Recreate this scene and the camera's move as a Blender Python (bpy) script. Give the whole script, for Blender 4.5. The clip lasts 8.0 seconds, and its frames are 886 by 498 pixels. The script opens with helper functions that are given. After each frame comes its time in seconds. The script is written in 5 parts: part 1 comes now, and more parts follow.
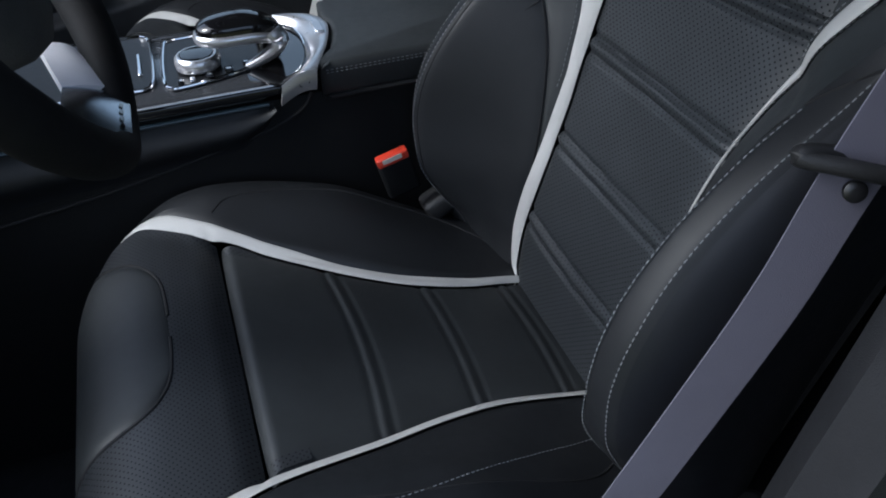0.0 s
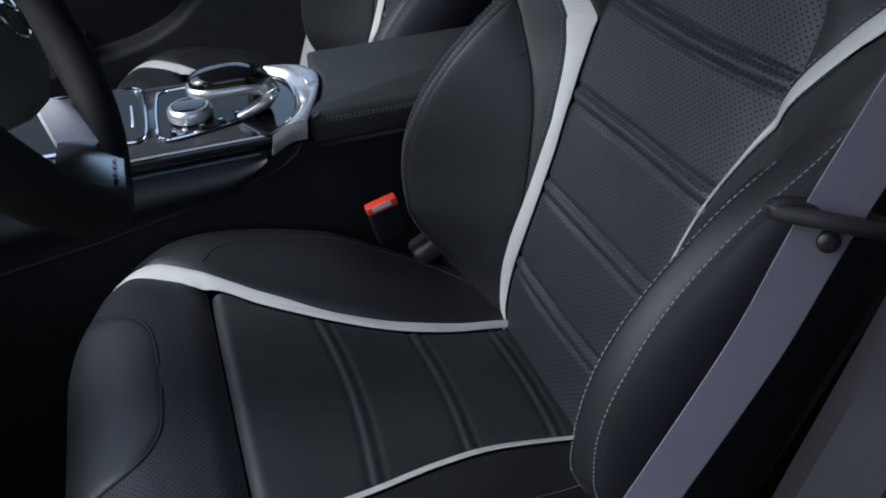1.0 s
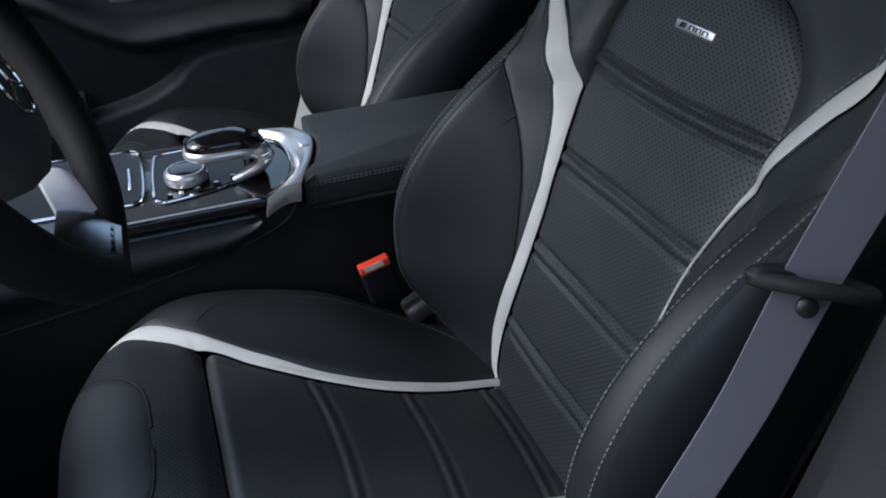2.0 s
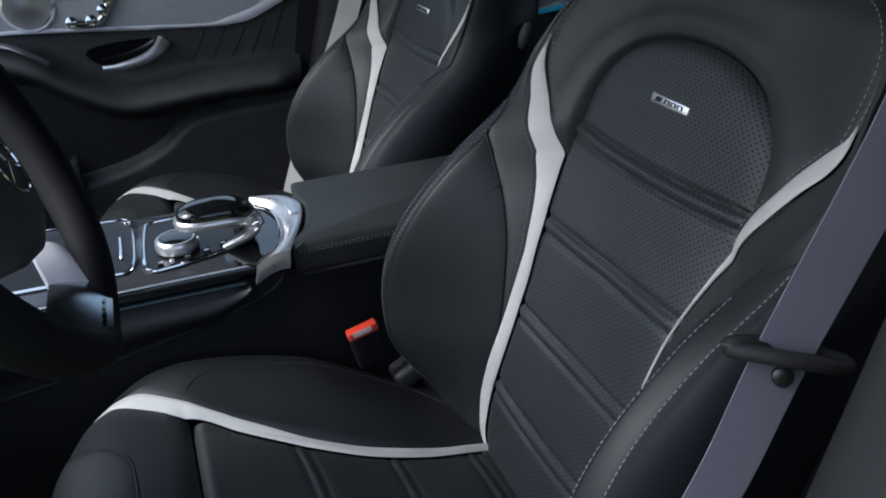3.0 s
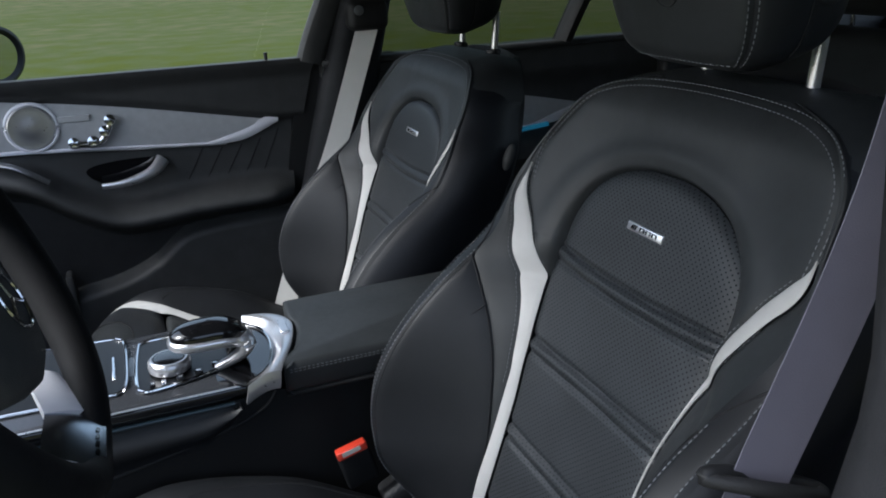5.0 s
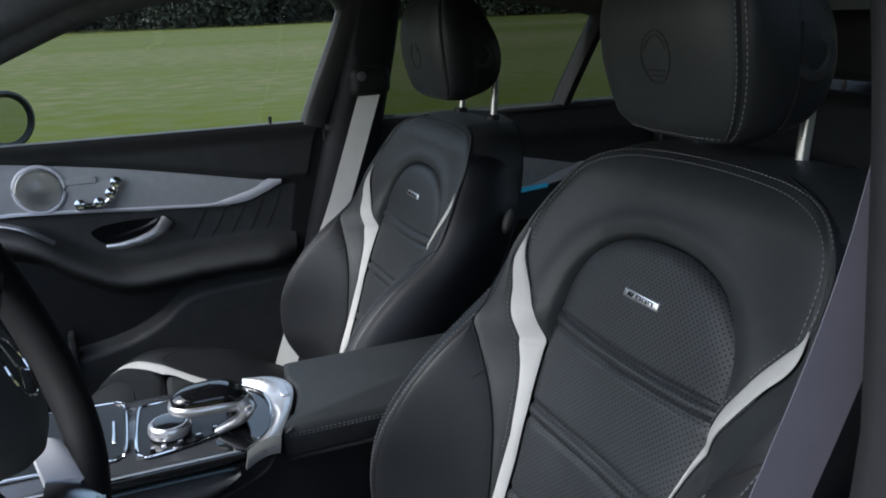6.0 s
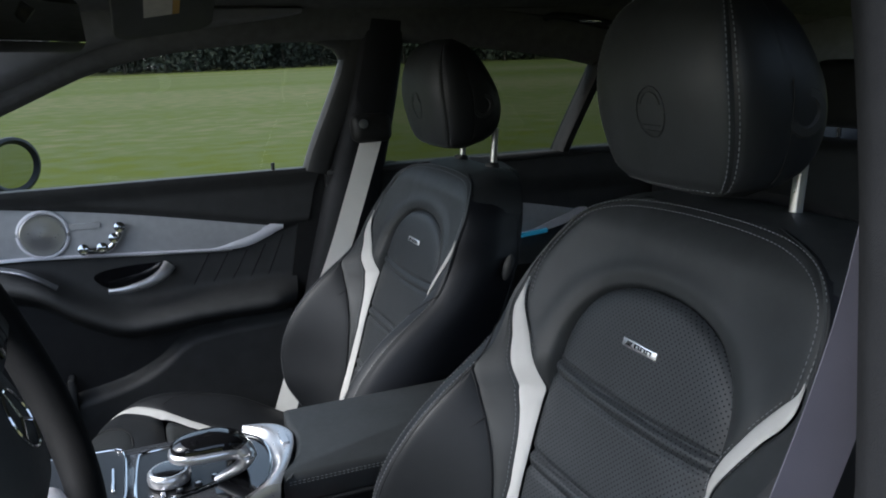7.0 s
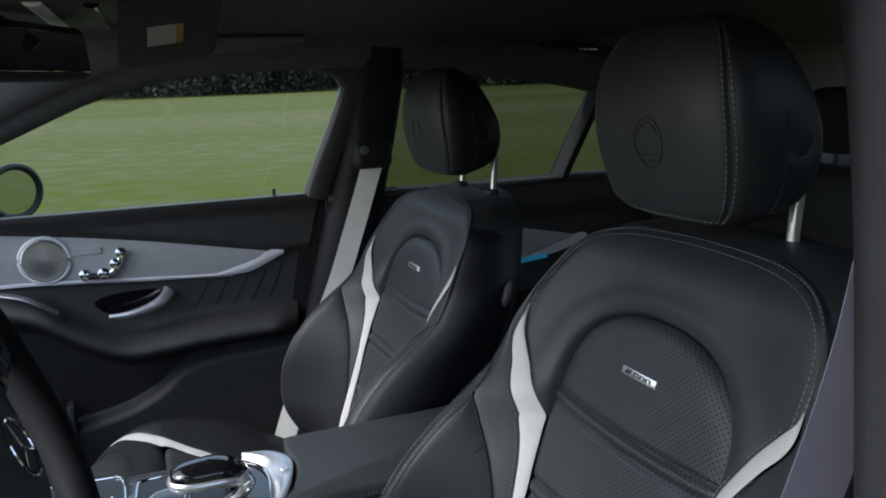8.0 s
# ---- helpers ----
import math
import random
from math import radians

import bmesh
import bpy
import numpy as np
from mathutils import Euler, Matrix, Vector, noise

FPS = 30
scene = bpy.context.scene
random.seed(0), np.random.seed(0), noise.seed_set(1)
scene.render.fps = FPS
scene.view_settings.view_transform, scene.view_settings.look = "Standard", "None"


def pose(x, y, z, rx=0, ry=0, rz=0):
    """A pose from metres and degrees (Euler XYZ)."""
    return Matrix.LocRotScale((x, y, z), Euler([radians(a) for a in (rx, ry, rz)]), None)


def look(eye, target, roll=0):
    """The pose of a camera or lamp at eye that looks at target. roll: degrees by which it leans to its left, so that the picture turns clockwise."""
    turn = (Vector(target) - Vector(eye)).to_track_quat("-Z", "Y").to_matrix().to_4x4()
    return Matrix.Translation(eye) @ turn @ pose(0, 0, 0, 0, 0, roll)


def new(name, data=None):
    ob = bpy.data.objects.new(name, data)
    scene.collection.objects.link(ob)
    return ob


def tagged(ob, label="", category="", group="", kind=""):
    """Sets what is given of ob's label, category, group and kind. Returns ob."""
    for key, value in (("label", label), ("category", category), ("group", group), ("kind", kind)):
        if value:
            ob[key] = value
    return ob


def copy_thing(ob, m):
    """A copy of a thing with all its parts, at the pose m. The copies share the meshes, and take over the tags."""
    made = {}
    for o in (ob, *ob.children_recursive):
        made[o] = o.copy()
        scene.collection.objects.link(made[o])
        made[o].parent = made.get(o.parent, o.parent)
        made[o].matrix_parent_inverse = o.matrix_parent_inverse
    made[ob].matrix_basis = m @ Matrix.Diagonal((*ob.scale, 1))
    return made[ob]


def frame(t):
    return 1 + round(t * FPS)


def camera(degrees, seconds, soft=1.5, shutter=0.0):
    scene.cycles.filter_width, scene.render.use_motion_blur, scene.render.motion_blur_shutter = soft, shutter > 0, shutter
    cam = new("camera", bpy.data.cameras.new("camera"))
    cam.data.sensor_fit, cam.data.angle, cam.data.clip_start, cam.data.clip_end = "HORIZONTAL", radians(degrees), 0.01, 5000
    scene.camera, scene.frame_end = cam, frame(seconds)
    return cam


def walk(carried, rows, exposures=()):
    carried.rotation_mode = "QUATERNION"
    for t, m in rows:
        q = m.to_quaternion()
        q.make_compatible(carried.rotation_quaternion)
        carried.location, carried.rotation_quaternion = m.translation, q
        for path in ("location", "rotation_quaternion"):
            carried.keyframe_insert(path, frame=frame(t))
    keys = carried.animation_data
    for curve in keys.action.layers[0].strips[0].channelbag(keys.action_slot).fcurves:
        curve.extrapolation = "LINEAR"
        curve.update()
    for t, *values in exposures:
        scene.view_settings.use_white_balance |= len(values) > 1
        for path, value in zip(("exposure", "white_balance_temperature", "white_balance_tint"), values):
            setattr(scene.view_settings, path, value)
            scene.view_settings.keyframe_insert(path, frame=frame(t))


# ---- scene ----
cam = camera(57.84, 8.0, soft=1.9)
# seconds, x, y, z, turn to the right, tilt up, lean
ROWS = [
    (0, -0.3063, -0.5770, 1.3402, 17.882, -38.000, 2.535),
    (0.5, -0.3055, -0.5791, 1.3459, 18.364, -36.754, 2.533),
    (1, -0.3046, -0.5824, 1.3536, 18.782, -35.254, 2.480),
    (1.5, -0.3044, -0.5854, 1.3609, 19.098, -33.543, 2.395),
    (3, -0.3022, -0.5968, 1.3873, 20.493, -27.712, 2.324),
    (3.5, -0.3022, -0.6009, 1.3951, 20.934, -26.030, 2.308),
    (4, -0.3018, -0.6051, 1.4024, 21.221, -24.346, 2.262),
    (4.5, -0.3021, -0.6092, 1.4102, 21.359, -22.589, 2.244),
    (5, -0.3031, -0.6140, 1.4197, 21.479, -20.564, 2.249),
    (6.5, -0.3056, -0.6278, 1.4411, 21.569, -14.984, 2.107),
    (7, -0.3072, -0.6314, 1.4460, 21.627, -13.677, 2.053),
    (7.5, -0.3078, -0.6336, 1.4495, 21.646, -12.748, 2.030),
    (8, -0.3087, -0.6357, 1.4517, 21.682, -11.989, 2.010),
]
walk(cam, [(t, pose(x, y, z, 90 + tilt, 0, -turn) @ pose(0, 0, 0, 0, 0, -lean)) for t, x, y, z, turn, tilt, lean in ROWS], [(0, 0.97, 5640, 7), (3.5, 1.18, 5780, 7), (8, 1.41, 5880, 7)])
# x points to the car's rear, y to its right side, z up

# ---- light ----
SUN_EL, SUN_AZ = 42.0, 268.0
world = bpy.data.worlds.new("sky")
scene.world = world
world.use_nodes = True
wn = world.node_tree.nodes
sky = wn.new("ShaderNodeTexSky")
sky.sky_type, sky.sun_disc = "NISHITA", False
sky.sun_elevation, sky.sun_rotation = radians(SUN_EL), radians(SUN_AZ)
sky.air_density, sky.dust_density = 1.0, 3.0
wn["Background"].inputs["Strength"].default_value = 0.15
pale = wn.new("ShaderNodeHueSaturation")
pale.inputs["Saturation"].default_value = 0.65
world.node_tree.links.new(sky.outputs[0], pale.inputs["Color"])
world.node_tree.links.new(pale.outputs[0], wn["Background"].inputs["Color"])
sun = new("sun", bpy.data.lights.new("sun", "SUN"))
sun.data.energy, sun.data.angle, sun.data.color = 1.15, radians(20), (1.0, 0.97, 0.93)
sun.matrix_world = look((0, 0, 0), (-math.sin(radians(SUN_AZ)), -math.cos(radians(SUN_AZ)), -math.tan(radians(SUN_EL))))


# ---- materials ----
def material(name, color, rough=0.5, metal=0.0, var=0.15, scale=30.0, bump=0.0, bump_scale=400.0, spec=0.5, coat=0.0):
    """A surface with stains at one scale and grain at another."""
    m = bpy.data.materials.new(name)
    m.use_nodes = True
    n, l = m.node_tree.nodes, m.node_tree.links
    b = n["Principled BSDF"]
    b.inputs["Metallic"].default_value = metal
    b.inputs["Specular IOR Level"].default_value = spec
    b.inputs["Coat Weight"].default_value = coat
    co = n.new("ShaderNodeTexCoord")
    big = n.new("ShaderNodeTexNoise")
    big.inputs["Scale"].default_value, big.inputs["Detail"].default_value = scale, 4
    l.new(co.outputs["Object"], big.inputs["Vector"])
    ramp = n.new("ShaderNodeMapRange")
    ramp.inputs[1].default_value, ramp.inputs[2].default_value = 0.3, 0.7
    ramp.inputs[3].default_value, ramp.inputs[4].default_value = 1 - var, 1 + var
    l.new(big.outputs["Fac"], ramp.inputs[0])
    mul = n.new("ShaderNodeVectorMath")
    mul.operation = "SCALE"
    mul.inputs[0].default_value = color
    l.new(ramp.outputs[0], mul.inputs["Scale"])
    l.new(mul.outputs[0], b.inputs["Base Color"])
    rr = n.new("ShaderNodeMapRange")
    spread = 0.015 if metal > 0.3 else 0.06
    rr.inputs[3].default_value, rr.inputs[4].default_value = max(rough - spread, 0.02), min(rough + spread, 1)
    fine = n.new("ShaderNodeTexNoise")
    fine.inputs["Scale"].default_value = scale * 6
    l.new(co.outputs["Object"], fine.inputs["Vector"])
    l.new(fine.outputs["Fac"], rr.inputs[0])
    l.new(rr.outputs[0], b.inputs["Roughness"])
    if bump:
        vor = n.new("ShaderNodeTexVoronoi")
        vor.inputs["Scale"].default_value = bump_scale
        l.new(co.outputs["Object"], vor.inputs["Vector"])
        bp = n.new("ShaderNodeBump")
        bp.inputs["Strength"].default_value, bp.inputs["Distance"].default_value = bump, 0.001
        l.new(vor.outputs["Distance"], bp.inputs["Height"])
        l.new(bp.outputs[0], b.inputs["Normal"])
    return m


def perforated(name, color, pitch, radius):
    """Leather with a staggered grid of small holes, laid out by the UVs in metres."""
    m = material(name, color, 0.48, 0, 0.12, 25)
    n, l = m.node_tree.nodes, m.node_tree.links
    b = n["Principled BSDF"]
    uv = n.new("ShaderNodeUVMap")
    rot = n.new("ShaderNodeMapping")
    rot.inputs["Rotation"].default_value = (0, 0, radians(45))
    rot.inputs["Scale"].default_value = (1 / pitch, 1 / pitch, 1)
    l.new(uv.outputs[0], rot.inputs["Vector"])
    fr = n.new("ShaderNodeVectorMath")
    fr.operation = "FRACTION"
    l.new(rot.outputs[0], fr.inputs[0])
    ds = n.new("ShaderNodeVectorMath")
    ds.operation = "DISTANCE"
    ds.inputs[1].default_value = (0.5, 0.5, 0)
    l.new(fr.outputs[0], ds.inputs[0])
    mr = n.new("ShaderNodeMapRange")
    mr.inputs[1].default_value, mr.inputs[2].default_value = radius * 0.8, radius * 1.25
    l.new(ds.outputs["Value"], mr.inputs[0])
    old = b.inputs["Base Color"].links[0].from_socket
    mix = n.new("ShaderNodeMix")
    mix.data_type = "RGBA"
    mix.inputs[6].default_value = (0.011, 0.012, 0.013, 1)
    l.new(mr.outputs[0], mix.inputs[0])
    l.new(old, mix.inputs[7])
    l.new(mix.outputs[2], b.inputs["Base Color"])
    gloss = n.new("ShaderNodeMath")
    gloss.operation = "MULTIPLY"
    gloss.inputs[1].default_value = 0.45
    l.new(mr.outputs[0], gloss.inputs[0])
    l.new(gloss.outputs[0], b.inputs["Specular IOR Level"])
    bp = n.new("ShaderNodeBump")
    bp.inputs["Strength"].default_value, bp.inputs["Distance"].default_value = 0.35, 0.0006
    l.new(mr.outputs[0], bp.inputs["Height"])
    l.new(bp.outputs[0], b.inputs["Normal"])
    return m


def glass(name, tint, thin=0.9):
    m = bpy.data.materials.new(name)
    m.use_nodes = True
    n, l = m.node_tree.nodes, m.node_tree.links
    n.remove(n["Principled BSDF"])
    tr, gl, mx, fr = (n.new("ShaderNode" + k) for k in ("BsdfTransparent", "BsdfGlossy", "MixShader", "Fresnel"))
    tr.inputs[0].default_value = (*tint, 1)
    gl.inputs["Roughness"].default_value = 0.02
    fr.inputs[0].default_value = 1.35
    l.new(fr.outputs[0], mx.inputs[0])
    l.new(tr.outputs[0], mx.inputs[1])
    l.new(gl.outputs[0], mx.inputs[2])
    l.new(mx.outputs[0], n["Material Output"].inputs[0])
    return m


def woven(name, color, size):
    """A twill weave of dark fibres under clear lacquer."""
    m = material(name, color, 0.25, 0.1, 0.1, 40, coat=0.6)
    n, l = m.node_tree.nodes, m.node_tree.links
    b = n["Principled BSDF"]
    co = n.new("ShaderNodeTexCoord")
    ch = n.new("ShaderNodeTexChecker")
    ch.inputs["Scale"].default_value = 1 / size
    ch.inputs[1].default_value = (color[0] * 0.75, color[1] * 0.75, color[2] * 0.75, 1)
    ch.inputs[2].default_value = (color[0] * 1.3, color[1] * 1.3, color[2] * 1.3, 1)
    l.new(co.outputs["Object"], ch.inputs[0])
    l.new(ch.outputs[0], b.inputs["Base Color"])
    return m


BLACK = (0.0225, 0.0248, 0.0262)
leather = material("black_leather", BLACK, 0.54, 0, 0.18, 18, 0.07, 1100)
# Two darker copies of the leather, putting shade into bolsters and sides.
leather_shaded = material("shaded_black_leather", (0.0125, 0.0135, 0.0155), 0.5, 0, 0.15, 18, 0.07, 1100, spec=0.36)
leather_side_shaded = material("shaded_side_leather", (0.0075, 0.0085, 0.0115), 0.5, 0, 0.15, 18, 0.07, 1100, spec=0.35)
leather_holes = perforated("perforated_leather", (0.027, 0.030, 0.0335), 0.0046, 0.165)
leather_fine = perforated("finely_perforated_leather", (0.022, 0.024, 0.027), 0.0042, 0.16)
white_leather = material("white_leather", (0.52, 0.51, 0.49), 0.5, 0, 0.06, 20, 0.15, 700)
thread = material("grey_thread", (0.18, 0.188, 0.2), 0.7, 0, 0.1, 200)
# Near-black for tubes that draw the shade in creases and gaps.
seam_shade = material("seam_crease_shade", (0.008, 0.008, 0.009), 0.8, 0, 0.1, 100)
plastic = material("black_plastic", (0.018, 0.018, 0.019), 0.55, 0, 0.2, 30, 0.2, 900)
soft_plastic = material("charcoal_soft_plastic", (0.043, 0.0438, 0.0435), 0.6, 0, 0.15, 25, 0.25, 800)
gloss_black = material("gloss_black", (0.006, 0.006, 0.007), 0.09, 0, 0.1, 30, coat=0.5)
satin_black = material("satin_black", (0.009, 0.009, 0.01), 0.32, 0, 0.1, 30)
silver = material("satin_silver", (0.66, 0.66, 0.68), 0.28, 0.85, 0.05, 40)
# Near-white metal: the sky's reflection is painted into its base colour.
gleam_paint = material("silver_with_painted_gleam", (0.9, 0.89, 0.94), 0.33, 0.05, 0.04, 40, coat=0.4)
silver_paint = material("silver_paint", (0.64, 0.64, 0.68), 0.3, 0.5, 0.04, 40, coat=0.4)
brushed = material("brushed_aluminium", (0.42, 0.43, 0.45), 0.42, 1.0, 0.08, 60)
chrome = material("chrome", (0.8, 0.8, 0.82), 0.08, 1.0, 0.03, 40)
# One belt cloth in two tones: darker in shade, paler where lit.
webbing = material("shaded_webbing", (0.135, 0.13, 0.165), 0.6, 0, 0.06, 15, 0.25, 1400)
webbing_lit = material("lit_webbing", (0.68, 0.67, 0.63), 0.65, 0, 0.05, 15, 0.25, 1400)
red_plastic = material("red_plastic", (0.62, 0.05, 0.025), 0.35, 0, 0.1, 40)
console_black = material("console_black", (0.0045, 0.005, 0.0058), 0.62, 0, 0.15, 20, 0.1, 1000, spec=0.22)
carpet = material("black_carpet", (0.008, 0.008, 0.009), 0.95, 0, 0.3, 60, 0.6, 500)
headliner = material("black_headliner", (0.115, 0.115, 0.115), 0.9, 0, 0.15, 50, 0.3, 900)
pillar_trim = material("grey_pillar_trim", (0.014, 0.0145, 0.0165), 0.7, 0, 0.12, 30, 0.2, 900, spec=0.25)
suede = material("black_suede", (0.0065, 0.0065, 0.0072), 0.7, 0, 0.2, 40, 0.2, 1500, spec=0.18)
plate_metal = material("dark_brushed_plate", (0.34, 0.36, 0.40), 0.2, 1.0, 0.08, 60)
# Paler copy of the pillar grey; light on the trim is in its colour.
pillar_lit = material("lit_grey_fabric_trim", (0.17, 0.17, 0.18), 0.85, 0, 0.1, 40, 0.2, 900)
rubber = material("rubber_seal", (0.01, 0.01, 0.01), 0.6, 0, 0.2, 40)
paint = material("silver_car_paint", (0.36, 0.39, 0.44), 0.25, 0.5, 0.03, 20, coat=1.0)
carbon = woven("carbon_fibre", (0.045, 0.047, 0.052), 0.0014)
metal_trim = material("grey_metal_trim", (0.48, 0.49, 0.5), 0.45, 0.15, 0.06, 60)
blue_strip = material("light_guide", (0.011, 0.022, 0.032), 0.3, 0, 0.05, 40)
lit_strip = material("lit_light_guide", (0.03, 0.13, 0.19), 0.3, 0, 0.05, 40)
lit_strip.node_tree.nodes["Principled BSDF"].inputs["Emission Color"].default_value = (0.05, 0.35, 0.6, 1)
lit_strip.node_tree.nodes["Principled BSDF"].inputs["Emission Strength"].default_value = 0.07
paper = material("label_paper", (0.55, 0.52, 0.47), 0.7, 0, 0.08, 80)
clear = glass("clear_glass", (0.86, 0.9, 0.87))
tinted = glass("tinted_glass", (0.21, 0.228, 0.195))
mirror_glass = material("mirror_silver", (0.62, 0.64, 0.64), 0.01, 1.0, 0.01, 10)

# ---- shapes ----
def curve(pairs):
    """A smooth curve through (t, value) pairs, kept as a fine table."""
    ts = [p[0] for p in pairs]
    vs = [p[1] for p in pairs]
    n = len(ts)
    size = 1600
    t0, t1 = ts[0], ts[-1]

    def slope(i):
        a, b = max(i - 1, 0), min(i + 1, n - 1)
        return (vs[b] - vs[a]) / (ts[b] - ts[a])

    table, i = [], 0
    for k in range(size + 1):
        t = t0 + (t1 - t0) * k / size
        while i < n - 2 and t > ts[i + 1]:
            i += 1
        h = ts[i + 1] - ts[i]
        u = (t - ts[i]) / h
        m0, m1 = slope(i) * h, slope(i + 1) * h
        table.append((2 * u**3 - 3 * u**2 + 1) * vs[i] + (u**3 - 2 * u**2 + u) * m0 + (-2 * u**3 + 3 * u**2) * vs[i + 1] + (u**3 - u**2) * m1)

    def at(t):
        q = (t - t0) / (t1 - t0) * size
        if q <= 0:
            return table[0]
        if q >= size:
            return table[-1]
        k = int(q)
        return table[k] + (table[k + 1] - table[k]) * (q - k)

    return at


def clamp(v, a=0.0, b=1.0):
    return max(a, min(b, v))


def ease(t):
    t = clamp(t)
    return t * t * (3 - 2 * t)


# backrest: half widths and bolster height by height z
BACK_LEAN = 0.3425
back_in = curve([(0.66, 0.09), (0.72, 0.099), (0.76, 0.105), (0.8, 0.108), (0.87, 0.110), (0.95, 0.110), (1.0, 0.116), (1.035, 0.126), (1.067, 0.138), (1.1, 0.15), (1.13, 0.169), (1.155, 0.19), (1.173, 0.204), (1.187, 0.2085), (1.2, 0.206), (1.22, 0.198), (1.24, 0.186), (1.265, 0.165), (1.28, 0.135), (1.29, 0.09)])
back_crest = curve([(0.66, 0.203), (0.82, 0.2045), (0.85, 0.2065), (0.88, 0.21), (0.91, 0.211), (0.97, 0.2085), (1.0, 0.207), (1.04, 0.2055), (1.07, 0.204), (1.1, 0.2055), (1.12, 0.213), (1.14, 0.220), (1.16, 0.2235), (1.2, 0.211), (1.24, 0.193), (1.265, 0.172), (1.28, 0.142), (1.29, 0.097)])
back_edge = curve([(0.66, 0.236), (0.87, 0.238), (0.95, 0.2385), (1.0, 0.2345), (1.05, 0.2315), (1.1, 0.2315), (1.12, 0.2315), (1.16, 0.2265), (1.2, 0.213), (1.24, 0.196), (1.265, 0.175), (1.28, 0.145), (1.29, 0.1)])
back_rise = curve([(0.66, 0.0), (0.7, 0.008), (0.75, 0.040), (0.785, 0.076), (0.83, 0.115), (0.87, 0.134), (0.905, 0.1445), (0.94, 0.1475), (0.975, 0.142), (1.01, 0.128), (1.04, 0.109), (1.06, 0.0925), (1.08, 0.0715), (1.1, 0.052), (1.12, 0.040), (1.16, 0.030), (1.22, 0.016), (1.29, 0.0)])
# the stripes' inner and outer lines, on the inboard (1) and outboard (-1) side
stripe_in = {
    1: curve([(0.66, 0.085), (0.722, 0.100), (0.733, 0.1075), (0.755, 0.1112), (0.79, 0.1125), (0.84, 0.1108), (0.9, 0.1108), (0.94, 0.1118), (0.975, 0.1158), (1.0, 0.1195), (1.032, 0.1278), (1.055, 0.1345), (1.066, 0.138), (1.076, 0.1442), (1.094, 0.1545), (1.116, 0.171), (1.132, 0.1862), (1.151, 0.202), (1.17, 0.2085), (1.187, 0.2085), (1.2, 0.206), (1.22, 0.198), (1.24, 0.186), (1.265, 0.165), (1.28, 0.135), (1.29, 0.09)]),
    -1: curve([(0.66, 0.09), (0.72, 0.099), (0.8, 0.108), (0.87, 0.110), (0.95, 0.111), (1.0, 0.1165), (1.039, 0.1245), (1.07, 0.1325), (1.091, 0.1411), (1.116, 0.151), (1.131, 0.1595), (1.1527, 0.1735), (1.176, 0.1925), (1.19, 0.2045), (1.2, 0.206), (1.22, 0.198), (1.24, 0.186), (1.265, 0.165), (1.28, 0.135), (1.29, 0.09)]),
}
stripe_out = {
    1: curve([(0.66, 0.086), (0.7216, 0.103), (0.729, 0.1145), (0.747, 0.1225), (0.778, 0.1262), (0.8175, 0.1252), (0.87, 0.1228), (0.917, 0.1224), (0.96, 0.1238), (0.975, 0.1262), (1.009, 0.1345), (1.038, 0.1468), (1.0596, 0.1595), (1.0834, 0.173), (1.112, 0.1915), (1.131, 0.2065), (1.145, 0.2135), (1.158, 0.2135), (1.172, 0.2095), (1.187, 0.209), (1.2, 0.2065), (1.22, 0.1985), (1.24, 0.1865), (1.265, 0.1655), (1.28, 0.1355), (1.29, 0.0905)]),
    -1: curve([(0.66, 0.094), (0.72, 0.103), (0.8, 0.112), (0.87, 0.1145), (0.94, 0.115), (0.97, 0.1155), (1.0, 0.119), (1.039, 0.1275), (1.0646, 0.1375), (1.0882, 0.151), (1.1127, 0.1655), (1.1255, 0.173), (1.1457, 0.187), (1.1617, 0.2005), (1.175, 0.2075), (1.19, 0.2085), (1.2, 0.2065), (1.22, 0.1985), (1.24, 0.1865), (1.265, 0.1655), (1.28, 0.1355), (1.29, 0.0905)]),
}


def between(lines, v, u):
    """A signed half width, from the outboard (u = 0) to the inboard line (u = 1)."""
    a, b = lines[-1](v), lines[1](v)
    return -a + (a + b) * u


ARCH_Y = -0.004


def arch_inside(y, z):
    """Metres by which a point lies inside the arched panel."""
    a = abs(y - ARCH_Y)
    if z < 1.11:
        return 0.137 - a
    r = ((a / 0.137) ** 2.2 + ((z - 1.11) / 0.1) ** 2.2) ** (1 / 2.2)
    return (1 - r) * 0.1


def arch_half(z):
    return 0.137 if z < 1.11 else 0.137 * max(1 - ((z - 1.11) / 0.1) ** 2.2, 0) ** (1 / 2.2)


back_cup = curve([(0.66, 0.0), (0.72, 0.0), (0.78, 0.007), (0.85, 0.012), (0.95, 0.012), (1.0, 0.010), (1.05, 0.004), (1.08, 0.0), (1.29, 0.0)])
PLEATS = ((0.800, 0.012), (0.899, 0.010), (1.0, 0.005), (1.0985, 0.004))


def back_x(z):
    x = BACK_LEAN * (z - 0.72)
    return x - max(0.0, z - 1.18) ** 2 * 0.6 + max(0.0, z - 1.25) ** 2 * 14


